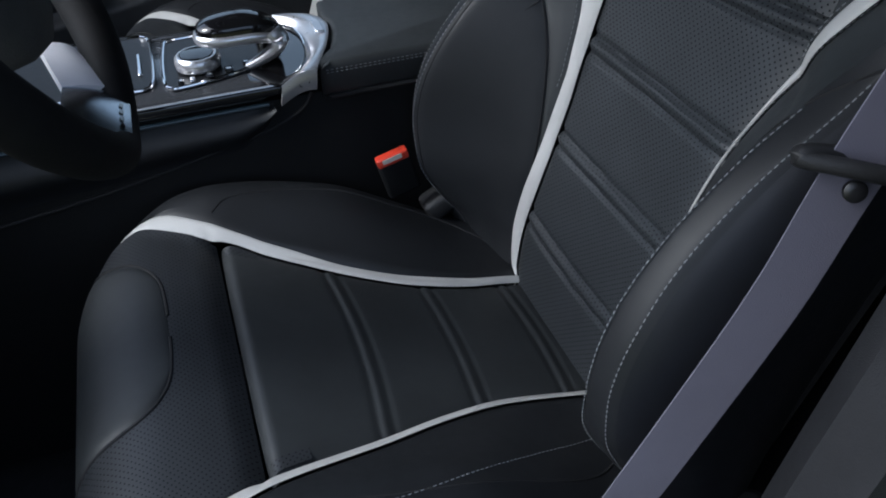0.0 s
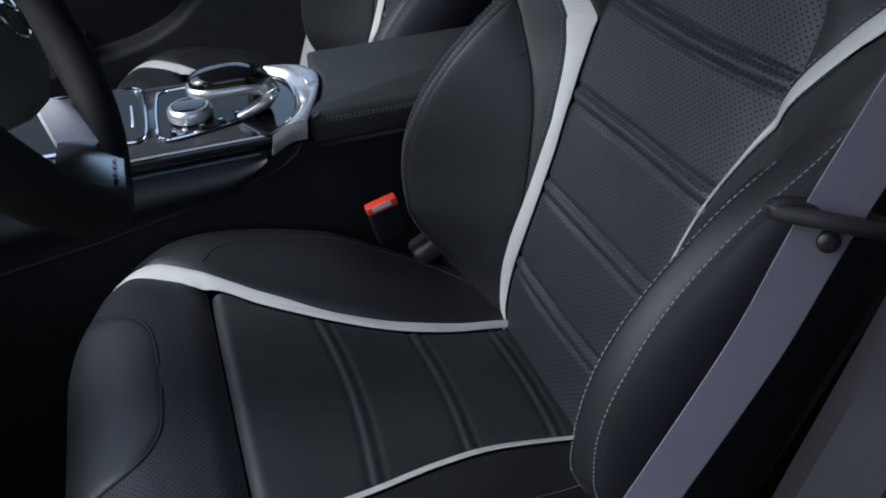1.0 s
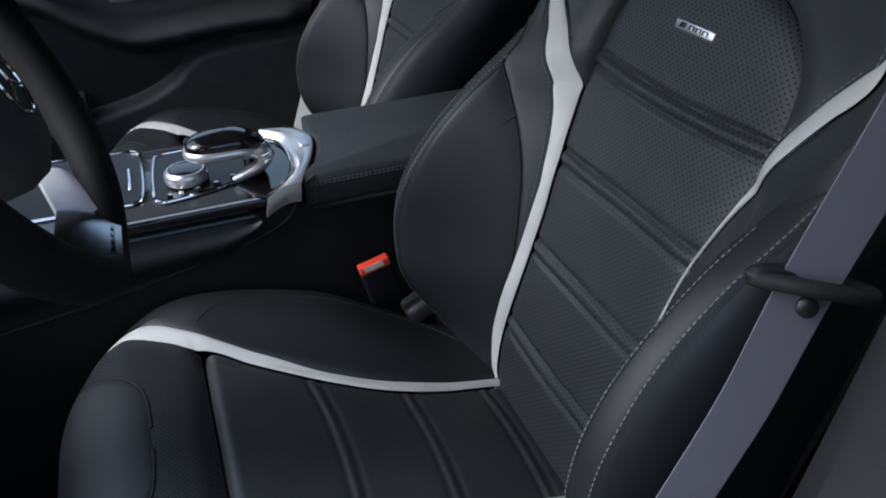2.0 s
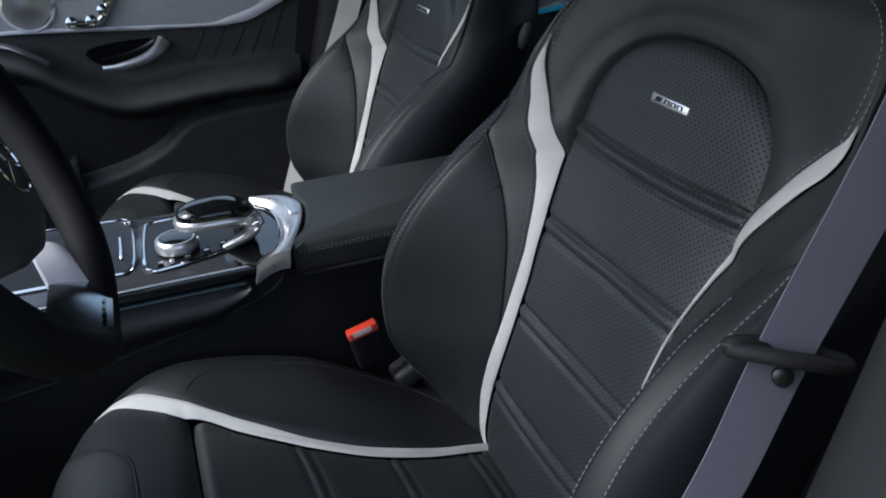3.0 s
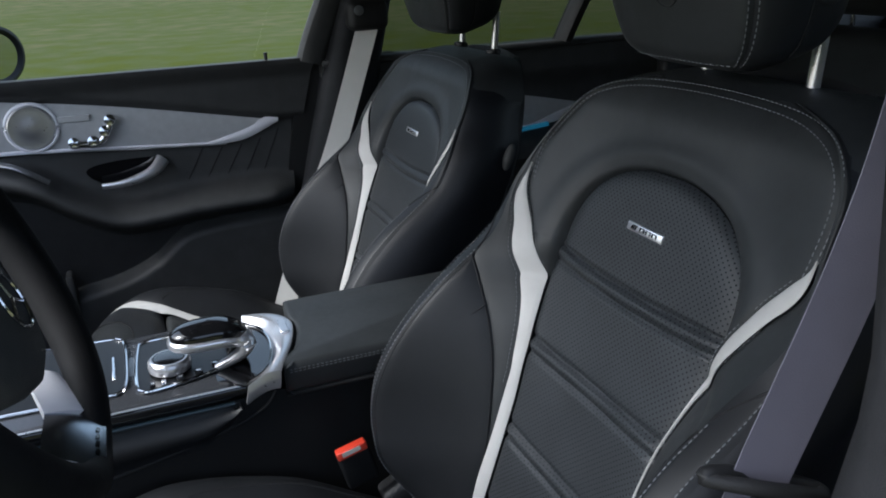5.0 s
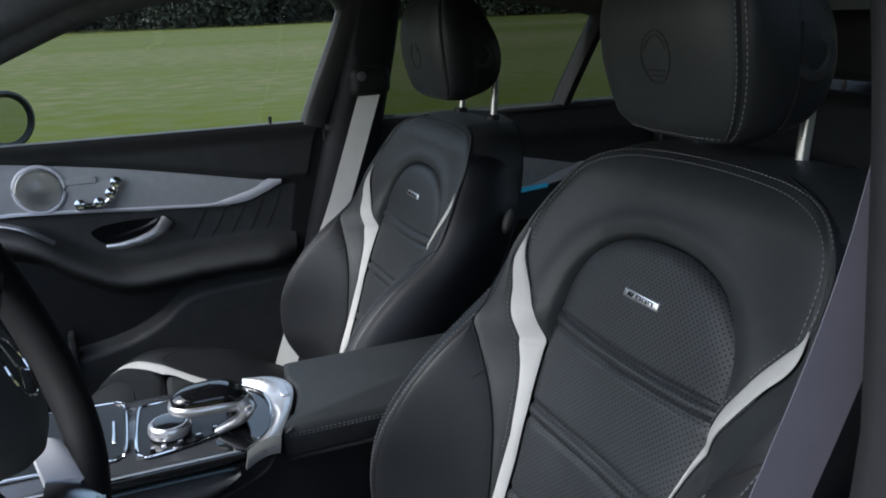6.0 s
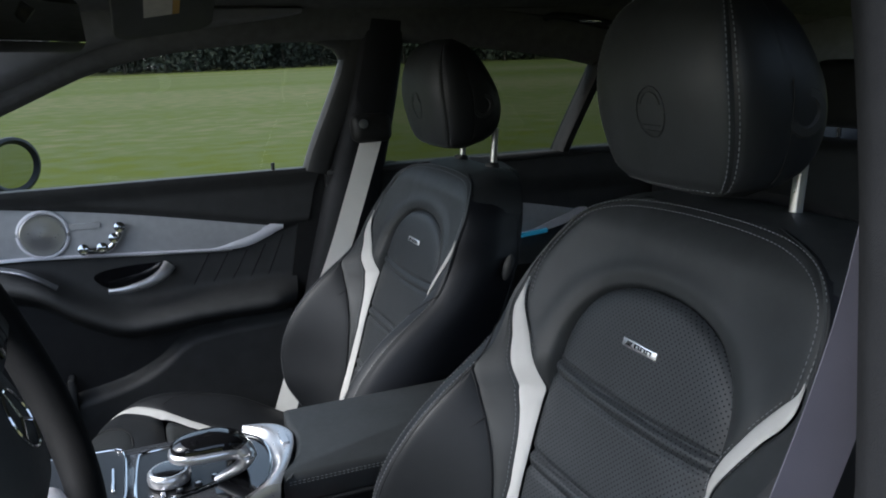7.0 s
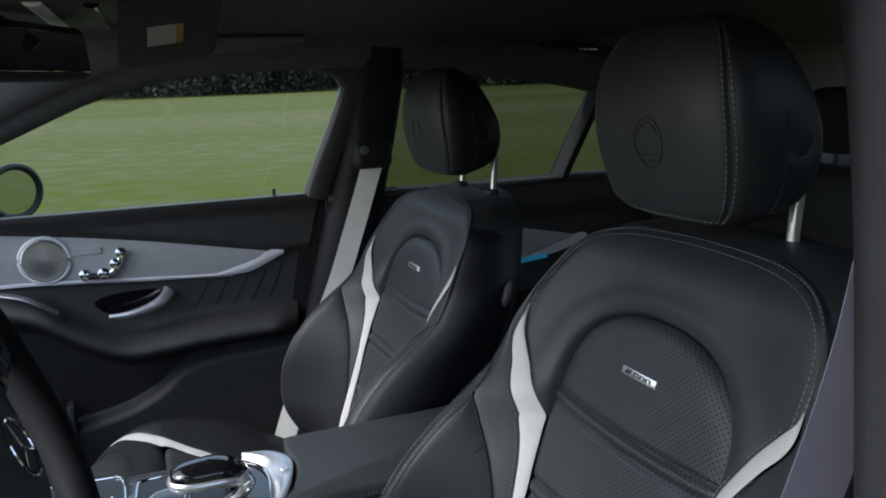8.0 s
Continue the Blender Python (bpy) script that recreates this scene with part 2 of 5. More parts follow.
def back_front(y, z):
    a = abs(y)
    yi, yc, ye = back_in(z), back_crest(z), back_edge(z)
    if z > 1.06:
        yi = 0.138 - 0.043 * ease((z - 1.06) / 0.06)
    t = clamp((a - yi) / max(yc - yi, 1e-4))
    cup = back_cup(z)
    h = cup * clamp(a / max(yi, 1e-4)) ** 2 + max(back_rise(z) - cup, 0) * (0.5 * t + 0.5 * t * t)
    if a > yc:
        q = clamp((a - yc) / max(ye - yc, 1e-4))
        h -= 0.010 * q * q * clamp(back_rise(z) / 0.1)
    return (back_x(z) - h, y - 0.012 * ease((z - 1.19) / 0.07), z)


# cushion: profile by the length s from the back edge
cush_px = curve([(0, 0.06), (0.06, 0.0), (0.165, -0.1), (0.27, -0.2), (0.375, -0.3), (0.417, -0.34), (0.458, -0.38), (0.5, -0.42), (0.535, -0.457), (0.572, -0.479), (0.622, -0.482), (0.70, -0.468)])
cush_pz = curve([(0, 0.70), (0.06, 0.72), (0.165, 0.751), (0.27, 0.782), (0.375, 0.812), (0.417, 0.822), (0.458, 0.831), (0.5, 0.830), (0.535, 0.812), (0.572, 0.775), (0.622, 0.72), (0.70, 0.63)])
cush_in = curve([(0, 0.085), (0.06, 0.09), (0.165, 0.094), (0.23, 0.108), (0.3, 0.13), (0.375, 0.15), (0.417, 0.162), (0.458, 0.179), (0.5, 0.185), (0.535, 0.175), (0.572, 0.162), (0.7, 0.15)])
cush_out = curve([(0, 0.094), (0.06, 0.099), (0.165, 0.105), (0.23, 0.120), (0.3, 0.143), (0.375, 0.166), (0.417, 0.182), (0.458, 0.2), (0.5, 0.203), (0.535, 0.188), (0.572, 0.17), (0.7, 0.153)])
cush_crest = curve([(0, 0.2), (0.3, 0.222), (0.417, 0.226), (0.458, 0.222), (0.5, 0.21), (0.535, 0.192), (0.572, 0.172), (0.7, 0.156)])
cush_edge = curve([(0, 0.235), (0.3, 0.262), (0.417, 0.262), (0.458, 0.252), (0.5, 0.232), (0.535, 0.207), (0.572, 0.18), (0.7, 0.16)])
cush_rise = curve([(0, 0.0), (0.1, 0.004), (0.165, 0.018), (0.24, 0.036), (0.3, 0.036), (0.36, 0.03), (0.417, 0.018), (0.46, 0.006), (0.5, 0.0), (0.7, 0.0)])


pan_in = {
    1: curve([(0, 0.088), (0.064, 0.0905), (0.1376, 0.0845), (0.206, 0.0893), (0.268, 0.1065), (0.326, 0.1308), (0.355, 0.1449), (0.3825, 0.1585), (0.407, 0.167), (0.4457, 0.1845), (0.48, 0.1975), (0.5, 0.198), (0.535, 0.185), (0.572, 0.168), (0.7, 0.152)]),
    -1: cush_in,
}
pan_out = {
    1: curve([(0, 0.094), (0.058, 0.099), (0.13, 0.0967), (0.2, 0.1032), (0.264, 0.1206), (0.3225, 0.1452), (0.356, 0.1585), (0.39, 0.1755), (0.418, 0.190), (0.448, 0.206), (0.48, 0.2135), (0.5, 0.2125), (0.535, 0.198), (0.572, 0.176), (0.7, 0.155)]),
    -1: cush_out,
}


def cush_top(y, s):
    a = abs(y)
    yi, yc, ye = cush_in(s), cush_crest(s), cush_edge(s)
    t = clamp((a - yi) / max(yc - yi, 1e-4))
    h = cush_rise(s) * ease(t) + 0.55 * clamp(a - yi, 0, max(cush_out(s) - yi, 0)) * clamp((0.5 - s) / 0.1)
    x, z = cush_px(s), cush_pz(s)
    if a > yc:
        q = clamp((a - yc) / max(ye - yc, 1e-4))
        h -= 0.02 * q * q
    # the front rolls down towards its corners
    if s > 0.44:
        r = clamp((a / max(ye, 1e-4) - 0.55) / 0.45)
        x += 0.03 * r * r * clamp((s - 0.44) / 0.1)
    return (x, y, z + h)


ORIGIN = {}


def thing(name, at, label, category, group="", kind=""):
    """An Empty at a thing's base, which parents its parts."""
    ob = new(name)
    ob.empty_display_size = 0.05
    ob.location = at
    ORIGIN[ob.name] = Vector(at)
    return tagged(ob, label, category, group, kind)


def mesh_of(name, bm, mat, shift=Vector((0, 0, 0)), sharp=40):
    me = bpy.data.meshes.new(name)
    bmesh.ops.translate(bm, verts=bm.verts, vec=-shift)
    bmesh.ops.recalc_face_normals(bm, faces=bm.faces)
    bm.to_mesh(me)
    bm.free()
    me.materials.append(mat)
    for p in me.polygons:
        p.use_smooth = True
    me.set_sharp_from_angle(angle=radians(sharp))
    return me


def part(name, bm, mat, parent, label="", sharp=40):
    """One mesh under a thing or a part; its coordinates are the world's."""
    o = ORIGIN[parent.name]
    ob = new(name, mesh_of(name, bm, mat, o, sharp))
    ob.parent = parent
    ORIGIN[ob.name] = o
    return tagged(ob, label)


def solid(name, bm, mat, label, category, kind="", sharp=40):
    """A thing, or a piece of the setting, that is one mesh."""
    ob = new(name, mesh_of(name, bm, mat, sharp=sharp))
    ORIGIN[ob.name] = Vector((0, 0, 0))
    return tagged(ob, label, category, "", kind)


def sheet(f, us, vs, thick=0.0, uv=None, bm=None, back_to=None):
    """A sheet of points f(u, v); thick gives it a back, away along its normals or on the side back_to."""
    bm = bm or bmesh.new()
    layer = bm.loops.layers.uv.verify() if uv else None
    g = [[bm.verts.new(f(u, v)) for v in vs] for u in us]
    for i in range(len(us) - 1):
        for j in range(len(vs) - 1):
            face = bm.faces.new((g[i][j], g[i + 1][j], g[i + 1][j + 1], g[i][j + 1]))
            if uv:
                for lp, (a, b) in zip(face.loops, ((i, j), (i + 1, j), (i + 1, j + 1), (i, j + 1))):
                    lp[layer].uv = uv(us[a], vs[b])
    if thick:
        bm.normal_update()
        if back_to and sum((v.normal.dot(Vector(back_to)) for row in g for v in row)) > 0:
            thick = -thick
        back = {v: bm.verts.new(v.co - v.normal * thick) for row in g for v in row}
        for fc in list(bm.faces):
            if all(v in back for v in fc.verts):
                bm.faces.new([back[v] for v in reversed(fc.verts)])
        n, m = len(us) - 1, len(vs) - 1
        rim = [g[i][0] for i in range(n)] + [g[n][j] for j in range(m)] + [g[i][m] for i in range(n, 0, -1)] + [g[0][j] for j in range(m, 0, -1)]
        for a, b in zip(rim, rim[1:] + rim[:1]):
            bm.faces.new((b, a, back[a], back[b]))
    return bm


def steps(a, b, n):
    return [a + (b - a) * i / n for i in range(n + 1)]


def tube(pts, r, sides=8, closed=False, bm=None, flat=1.0, up=(0, 0, 1)):
    """A round or flattened tube along points; r may be a list."""
    bm = bm or bmesh.new()
    pts = [Vector(p) for p in pts]
    n = len(pts)
    rings = []
    for i, p in enumerate(pts):
        a = pts[(i - 1) % n] if closed or i else p
        b = pts[(i + 1) % n] if closed or i < n - 1 else p
        d = (b - a).normalized()
        side = d.cross(Vector(up))
        if side.length < 1e-3:
            side = d.cross(Vector((1, 0, 0)))
        side.normalize()
        top = side.cross(d)
        rr = r[i] if isinstance(r, (list, tuple)) else r
        rings.append([bm.verts.new(p + side * math.cos(k * 2 * math.pi / sides) * rr + top * math.sin(k * 2 * math.pi / sides) * rr * flat) for k in range(sides)])
    for i in range(n if closed else n - 1):
        a, b = rings[i], rings[(i + 1) % n]
        for k in range(sides):
            bm.faces.new((a[k], a[(k + 1) % sides], b[(k + 1) % sides], b[k]))
    if not closed:
        bm.faces.new(rings[0][::-1])
        bm.faces.new(rings[-1])
    return bm


def spline(pts, n=40, closed=False):
    """A smooth line through points, with n points to it."""
    P = [Vector(p) for p in pts]
    m = len(P)
    out = []
    last = m if closed else m - 1
    for k in range(n if closed else n + 1):
        u = k / n * last
        i = min(int(u), last - 1)
        t = u - i
        if closed:
            a, b, c, d = (P[(i + q) % m] for q in (-1, 0, 1, 2))
        else:
            a, b, c, d = P[max(i - 1, 0)], P[i], P[i + 1], P[min(i + 2, m - 1)]
        out.append(0.5 * (2 * b + (c - a) * t + (2 * a - 5 * b + 4 * c - d) * t * t + (3 * b - a - 3 * c + d) * t**3))
    return out


def block(x0, x1, y0, y1, z0, z1, bevel=0.005, seg=3, m=None, bm=None):
    """A box with rounded edges, turned by m if given."""
    one = bmesh.new()
    bmesh.ops.create_cube(one, size=1)
    bmesh.ops.scale(one, verts=one.verts, vec=(x1 - x0, y1 - y0, z1 - z0))
    if bevel:
        bmesh.ops.bevel(one, geom=one.edges[:], offset=bevel, segments=seg, affect="EDGES", profile=0.5)
    bmesh.ops.translate(one, verts=one.verts, vec=((x0 + x1) / 2, (y0 + y1) / 2, (z0 + z1) / 2))
    if m is not None:
        bmesh.ops.transform(one, matrix=m, verts=one.verts)
    if bm is None:
        return one
    me = bpy.data.meshes.new("piece")
    one.to_mesh(me)
    one.free()
    bm.from_mesh(me)
    bpy.data.meshes.remove(me)
    return bm


def prism(outline, lift, bevel=0.0, seg=2):
    """A solid from a closed outline of points, raised along the vector lift."""
    bm = bmesh.new()
    vs = [bm.verts.new(p) for p in outline]
    face = bm.faces.new(vs)
    ext = bmesh.ops.extrude_face_region(bm, geom=[face])
    bmesh.ops.translate(bm, verts=[v for v in ext["geom"] if isinstance(v, bmesh.types.BMVert)], vec=Vector(lift))
    if bevel:
        bmesh.ops.bevel(bm, geom=bm.edges[:], offset=bevel, segments=seg, affect="EDGES", profile=0.5)
    return bm


def spin(profile, centre, axis, n=32, closed=False):
    """A turned form: (radius, height) points about an axis."""
    bm = bmesh.new()
    q = Vector(axis).normalized().to_track_quat("Z", "Y").to_matrix()
    rows = [[bm.verts.new(Vector(centre) + q @ Vector((r * math.cos(a), r * math.sin(a), h))) for a in [2 * math.pi * k / n for k in range(n)]] for r, h in profile]
    for a, b in zip(rows, rows[1:]):
        for k in range(n):
            bm.faces.new((a[k], a[(k + 1) % n], b[(k + 1) % n], b[k]))
    bm.faces.new(rows[0][::-1])
    bm.faces.new(rows[-1])
    return bm


def stitches(pts, gap=0.0055, length=0.0036, r=0.0005, bm=None):
    """A row of short threads along a line."""
    bm = bm or bmesh.new()
    pts = [Vector(p) for p in pts]
    run, want = 0.0, 0.0
    for a, b in zip(pts, pts[1:]):
        seg = (b - a).length
        while want <= run + seg and seg > 1e-6:
            d = (b - a) / seg
            c = a + d * (want - run)
            tube([c - d * length / 2, c - d * length / 4 + Vector((0, 0, 0)), c + d * length / 4, c + d * length / 2], [r * 0.5, r, r, r * 0.5], 5, bm=bm)
            want += gap
        run += seg
    return bm


# ---- ground and distance ----
grass_mat = bpy.data.materials.new("meadow")
grass_mat.use_nodes = True
gn, gl = grass_mat.node_tree.nodes, grass_mat.node_tree.links
gco = gn.new("ShaderNodeTexCoord")
g1, g2 = gn.new("ShaderNodeTexNoise"), gn.new("ShaderNodeTexNoise")
gm = gn.new("ShaderNodeMapping")
gm.inputs["Scale"].default_value = (0.16, 1.0, 1.0)
g1.inputs["Scale"].default_value, g1.inputs["Detail"].default_value = 0.045, 1.5
g2.inputs["Scale"].default_value, g2.inputs["Detail"].default_value = 1.5, 8
gr = gn.new("ShaderNodeValToRGB")
gr.color_ramp.elements[0].position, gr.color_ramp.elements[0].color = 0.41, (0.062, 0.074, 0.008, 1)
gr.color_ramp.elements[1].position, gr.color_ramp.elements[1].color = 0.60, (0.105, 0.100, 0.048, 1)
middle = gr.color_ramp.elements.new(0.50)
middle.color = (0.068, 0.082, 0.026, 1)
gmix = gn.new("ShaderNodeMix")
gmix.inputs[0].default_value = 0.42
gl.new(gco.outputs["Object"], gm.inputs[0])
gl.new(gm.outputs[0], g1.inputs["Vector"])
gl.new(gco.outputs["Object"], g2.inputs["Vector"])
gl.new(g1.outputs["Fac"], gmix.inputs[2])
gl.new(g2.outputs["Fac"], gmix.inputs[3])
gl.new(gmix.outputs[0], gr.inputs[0])
gl.new(gr.outputs[0], gn["Principled BSDF"].inputs["Base Color"])
gn["Principled BSDF"].inputs["Roughness"].default_value = 0.95
gn["Principled BSDF"].inputs["Specular IOR Level"].default_value = 0.1


def ground_z(x, y):
    d = math.hypot(x, y)
    return 0.25 * clamp((d - 4) / 60) * noise.noise((x * 0.03, y * 0.03, 0.3))


RAD = [0, 2, 4, 7, 11, 16, 24, 36, 55, 85, 130, 220, 500, 1500, 4000]
solid("ground", sheet(lambda r, a: (r * math.cos(a), r * math.sin(a), ground_z(r * math.cos(a), r * math.sin(a))), RAD, steps(0, 2 * math.pi, 48)), grass_mat, "mown green and straw coloured meadow around the car", "ground", "structure")

leaf_mat = material("dark_foliage", (0.026, 0.033, 0.022), 0.9, 0, 0.25, 0.4)
bark = material("bark", (0.06, 0.05, 0.04), 0.9, 0, 0.3, 3)
rng = np.random.default_rng(4)


def foliage(places, per_tree, leaf):
    """Crowns as clouds of small leaf clumps; places are rows of x, y, height, spread."""
    n = len(places) * per_tree
    tree = np.repeat(places, per_tree, axis=0)
    h = rng.random(n) ** 0.8
    wide = tree[:, 3] * (0.35 + 1.1 * np.sin(np.pi * np.clip(h * 0.86 + 0.1, 0, 1)))
    ang, rad = rng.random(n) * 2 * np.pi, np.sqrt(rng.random(n))
    mid = np.stack([tree[:, 0] + wide * rad * np.cos(ang), tree[:, 1] + wide * rad * np.sin(ang), tree[:, 2] * h + 0.2], 1)
    a, c = rng.normal(size=(n, 3)), rng.normal(size=(n, 3))
    a /= np.linalg.norm(a, axis=1)[:, None]
    c -= (c * a).sum(1)[:, None] * a
    c /= np.linalg.norm(c, axis=1)[:, None]
    size = leaf * (0.6 + 0.8 * rng.random((n, 1)))
    verts = np.stack([mid - a * size, mid + c * size * 0.6, mid + a * size, mid - c * size * 0.6], 1).reshape(-1, 3)
    return verts


ang = np.linspace(0.06, 2.4, 420)
dist = 135 + 60 * rng.random(420)
far = np.stack([dist * np.cos(ang), dist * np.sin(ang), 14 + 12 * rng.random(420), 3.0 + 2.2 * rng.random(420)], 1)
# Unseen trees left of the car, added to dim light from that side.
left_blockers = np.stack([rng.uniform(-12, 28, 60), -rng.uniform(13, 19, 60), 3 + 2.5 * rng.random(60), 1 + 0.6 * rng.random(60)], 1)
pts = np.concatenate([foliage(far, 1300, 0.4), foliage(left_blockers, 130, 0.4)])
me = bpy.data.meshes.new("woods")
me.from_pydata(pts.tolist(), [], np.arange(len(pts)).reshape(-1, 4).tolist())
me.materials.append(leaf_mat)
tagged(new("backdrop_woods", me), "dark dense tree line far across the meadow, plus unseen added trees on the left that block light", "trees", "", "stuff")
solid("backdrop_hedge", sheet(lambda a, v: (205 * math.cos(a), 205 * math.sin(a), -0.5 + (17 + 5 * noise.noise((a * 40, 0.5, 0.0)) + 2 * noise.noise((a * 170, 2.5, 0.0))) * v), steps(0.0, 2.46, 400), steps(0, 1, 3)), leaf_mat, "dark wood far behind the tree line", "trees", "stuff")
trunks = bmesh.new()
for x, y, hgt, w in far[::2].tolist():
    tube([(x, y, -0.3), (x + 0.1, y, hgt * 0.4), (x, y, hgt * 0.8)], [0.28, 0.2, 0.08], 6, bm=trunks)
solid("backdrop_trunks", trunks, bark, "bare dark tree trunks at the wood's edge", "trees", "stuff")

# ---- the car's shell ----
CY = 0.374  # the car's middle
SEAT_Y = -0.008


def side_y(z):
    """The inner face of the cabin's right side above the sill."""
    return 1.15 - max(z - 1.2, 0) * 0.27


def bar(line, wide, thick, mirror=False, n=24):
    """A padded strip along the cabin's side: line of (x, z), width in the side's plane."""
    pts = spline([(x, 0, z) for x, z in line], n)
    bm = bmesh.new()
    rings = []
    prof = [(-1, 0.0), (-1, 0.5), (-0.8, 0.86), (-0.45, 1.0), (0.45, 1.0), (0.8, 0.86), (1, 0.5), (1, 0.0)]
    for i, p in enumerate(pts):
        d = (pts[min(i + 1, n)] - pts[max(i - 1, 0)]).normalized()
        nrm = Vector((-d.z, 0, d.x))
        w = wide if not isinstance(wide, tuple) else wide[0] + (wide[1] - wide[0]) * i / n
        ring = []
        for a, h in prof:
            q = p + nrm * a * w / 2
            y = side_y(q.z) + 0.02 - h * thick
            if mirror:
                y = 2 * CY - y
            ring.append(bm.verts.new((q.x, y, q.z)))
        rings.append(ring)
    m = len(prof)
    for a, b in zip(rings, rings[1:]):
        for k in range(m):
            bm.faces.new((a[k], a[(k + 1) % m], b[(k + 1) % m], b[k]))
    bm.faces.new(rings[0][::-1])
    bm.faces.new(rings[-1])
    return bm


solid("floor", block(-1.5, 1.9, -0.40, 1.15, 0.36, 0.42, 0.004), carpet, "black carpeted car floor", "floor", "structure")
solid("ceiling", sheet(lambda u, v: (u, v, 1.60 - 0.07 * ((v - CY) / 0.7) ** 4 - 0.04 * clamp((-0.1 - u) / 0.5) ** 2 - 0.06 * clamp((u - 0.6) / 1.2) ** 2), steps(-0.55, 1.95, 24), steps(CY - 0.68, CY + 0.68, 16), 0.03, back_to=(0, 0, 1)), headliner, "black fabric headliner", "ceiling", "structure")
rail_z = curve([(-0.55, 1.40), (-0.32, 1.475), (-0.12, 1.512), (0.15, 1.522), (0.5, 1.50), (0.85, 1.44), (1.3, 1.30), (1.95, 1.2)])


def lining(side):
    def f(u, v):
        z0 = rail_z(u) - 0.01
        z1 = 1.60 - 0.06 - 0.04 * clamp((-0.1 - u) / 0.5) ** 2 - 0.06 * clamp((u - 0.6) / 1.2) ** 2
        y = side_y(z0) + 0.012 + (CY + 0.665 - side_y(z0) - 0.012) * v
        return (u, y if side > 0 else 2 * CY - y, z0 + (z1 - z0) * v)
    return sheet(f, steps(-0.55, 1.95, 30), steps(0, 1, 5), 0.01, back_to=(0, 0, 1))


solid("roof_lining_right", lining(1), headliner, "black fabric roof edge lining", "ceiling", "structure")
solid("wall_rear", block(1.75, 1.8, -0.35, 1.1, 0.4, 1.2, 0.01), plastic, "black trim behind the rear bench", "wall", "structure")
solid("dashboard", block(-1.25, -0.78, -0.35, 1.12, 0.55, 1.13, 0.06, 5), soft_plastic, "charcoal dashboard with rounded edge", "dashboard", "structure")
solid("wall_front", block(-1.5, -1.25, -0.4, 1.15, 0.36, 1.1, 0.02), plastic, "black front bulkhead", "wall", "structure")

# ---- right side of the cabin ----
# roof rail, pillars
solid("roof_rail_right", bar([(-0.95, 1.20), (-0.72, 1.312), (-0.5, 1.412), (-0.32, 1.485), (-0.12, 1.518), (0.15, 1.524), (0.5, 1.50), (0.85, 1.44), (1.3, 1.30)], 0.09, 0.045), headliner, "black padded roof rail and windscreen pillar trim", "trim", "structure")
solid("pillar_front_right", bar([(-1.0, 1.23), (-0.72, 1.370), (-0.53, 1.455), (-0.37, 1.511), (-0.25, 1.529), (-0.08, 1.534), (0.06, 1.54)], (0.19, 0.012), 0.07), pillar_lit, "windscreen pillar trim, grey paled for the light on it", "trim", "structure")
solid("pillar_middle_right", bar([(0.075, 0.6), (0.115, 0.85), (0.168, 1.08), (0.205, 1.25), (0.232, 1.40), (0.245, 1.52)], (0.16, 0.095), 0.05), pillar_trim, "dark grey middle pillar trim", "trim", "structure")
solid("pillar_core_right", prism([(-0.04, 1.185, 0.45), (0.02, 1.185, 0.9), (0.075, 1.17, 1.2), (0.30, 1.17, 1.2), (0.30, 1.185, 0.45)], (0, 0.04, 0)), rubber, "black seal behind the middle pillar", "trim", "structure")
solid("pillar_rear_right", bar([(0.727, 1.195), (0.745, 1.25), (0.80, 1.40), (0.815, 1.46)], 0.035, 0.05), rubber, "black rear window divider", "trim", "structure")
solid("pillar_last_right", bar([(1.12, 1.1), (1.22, 1.27), (1.45, 1.38), (1.8, 1.44)], 0.26, 0.06), pillar_lit, "rear quarter trim, grey paled for the light on it", "trim", "structure")
solid("wall_right_rear", block(1.0, 1.8, 1.1, 1.14, 0.4, 1.22, 0.01), plastic, "black luggage side trim", "wall", "structure")

# ---- seats ----
def gauss(d, w):
    return math.exp(-(d / w) ** 2)


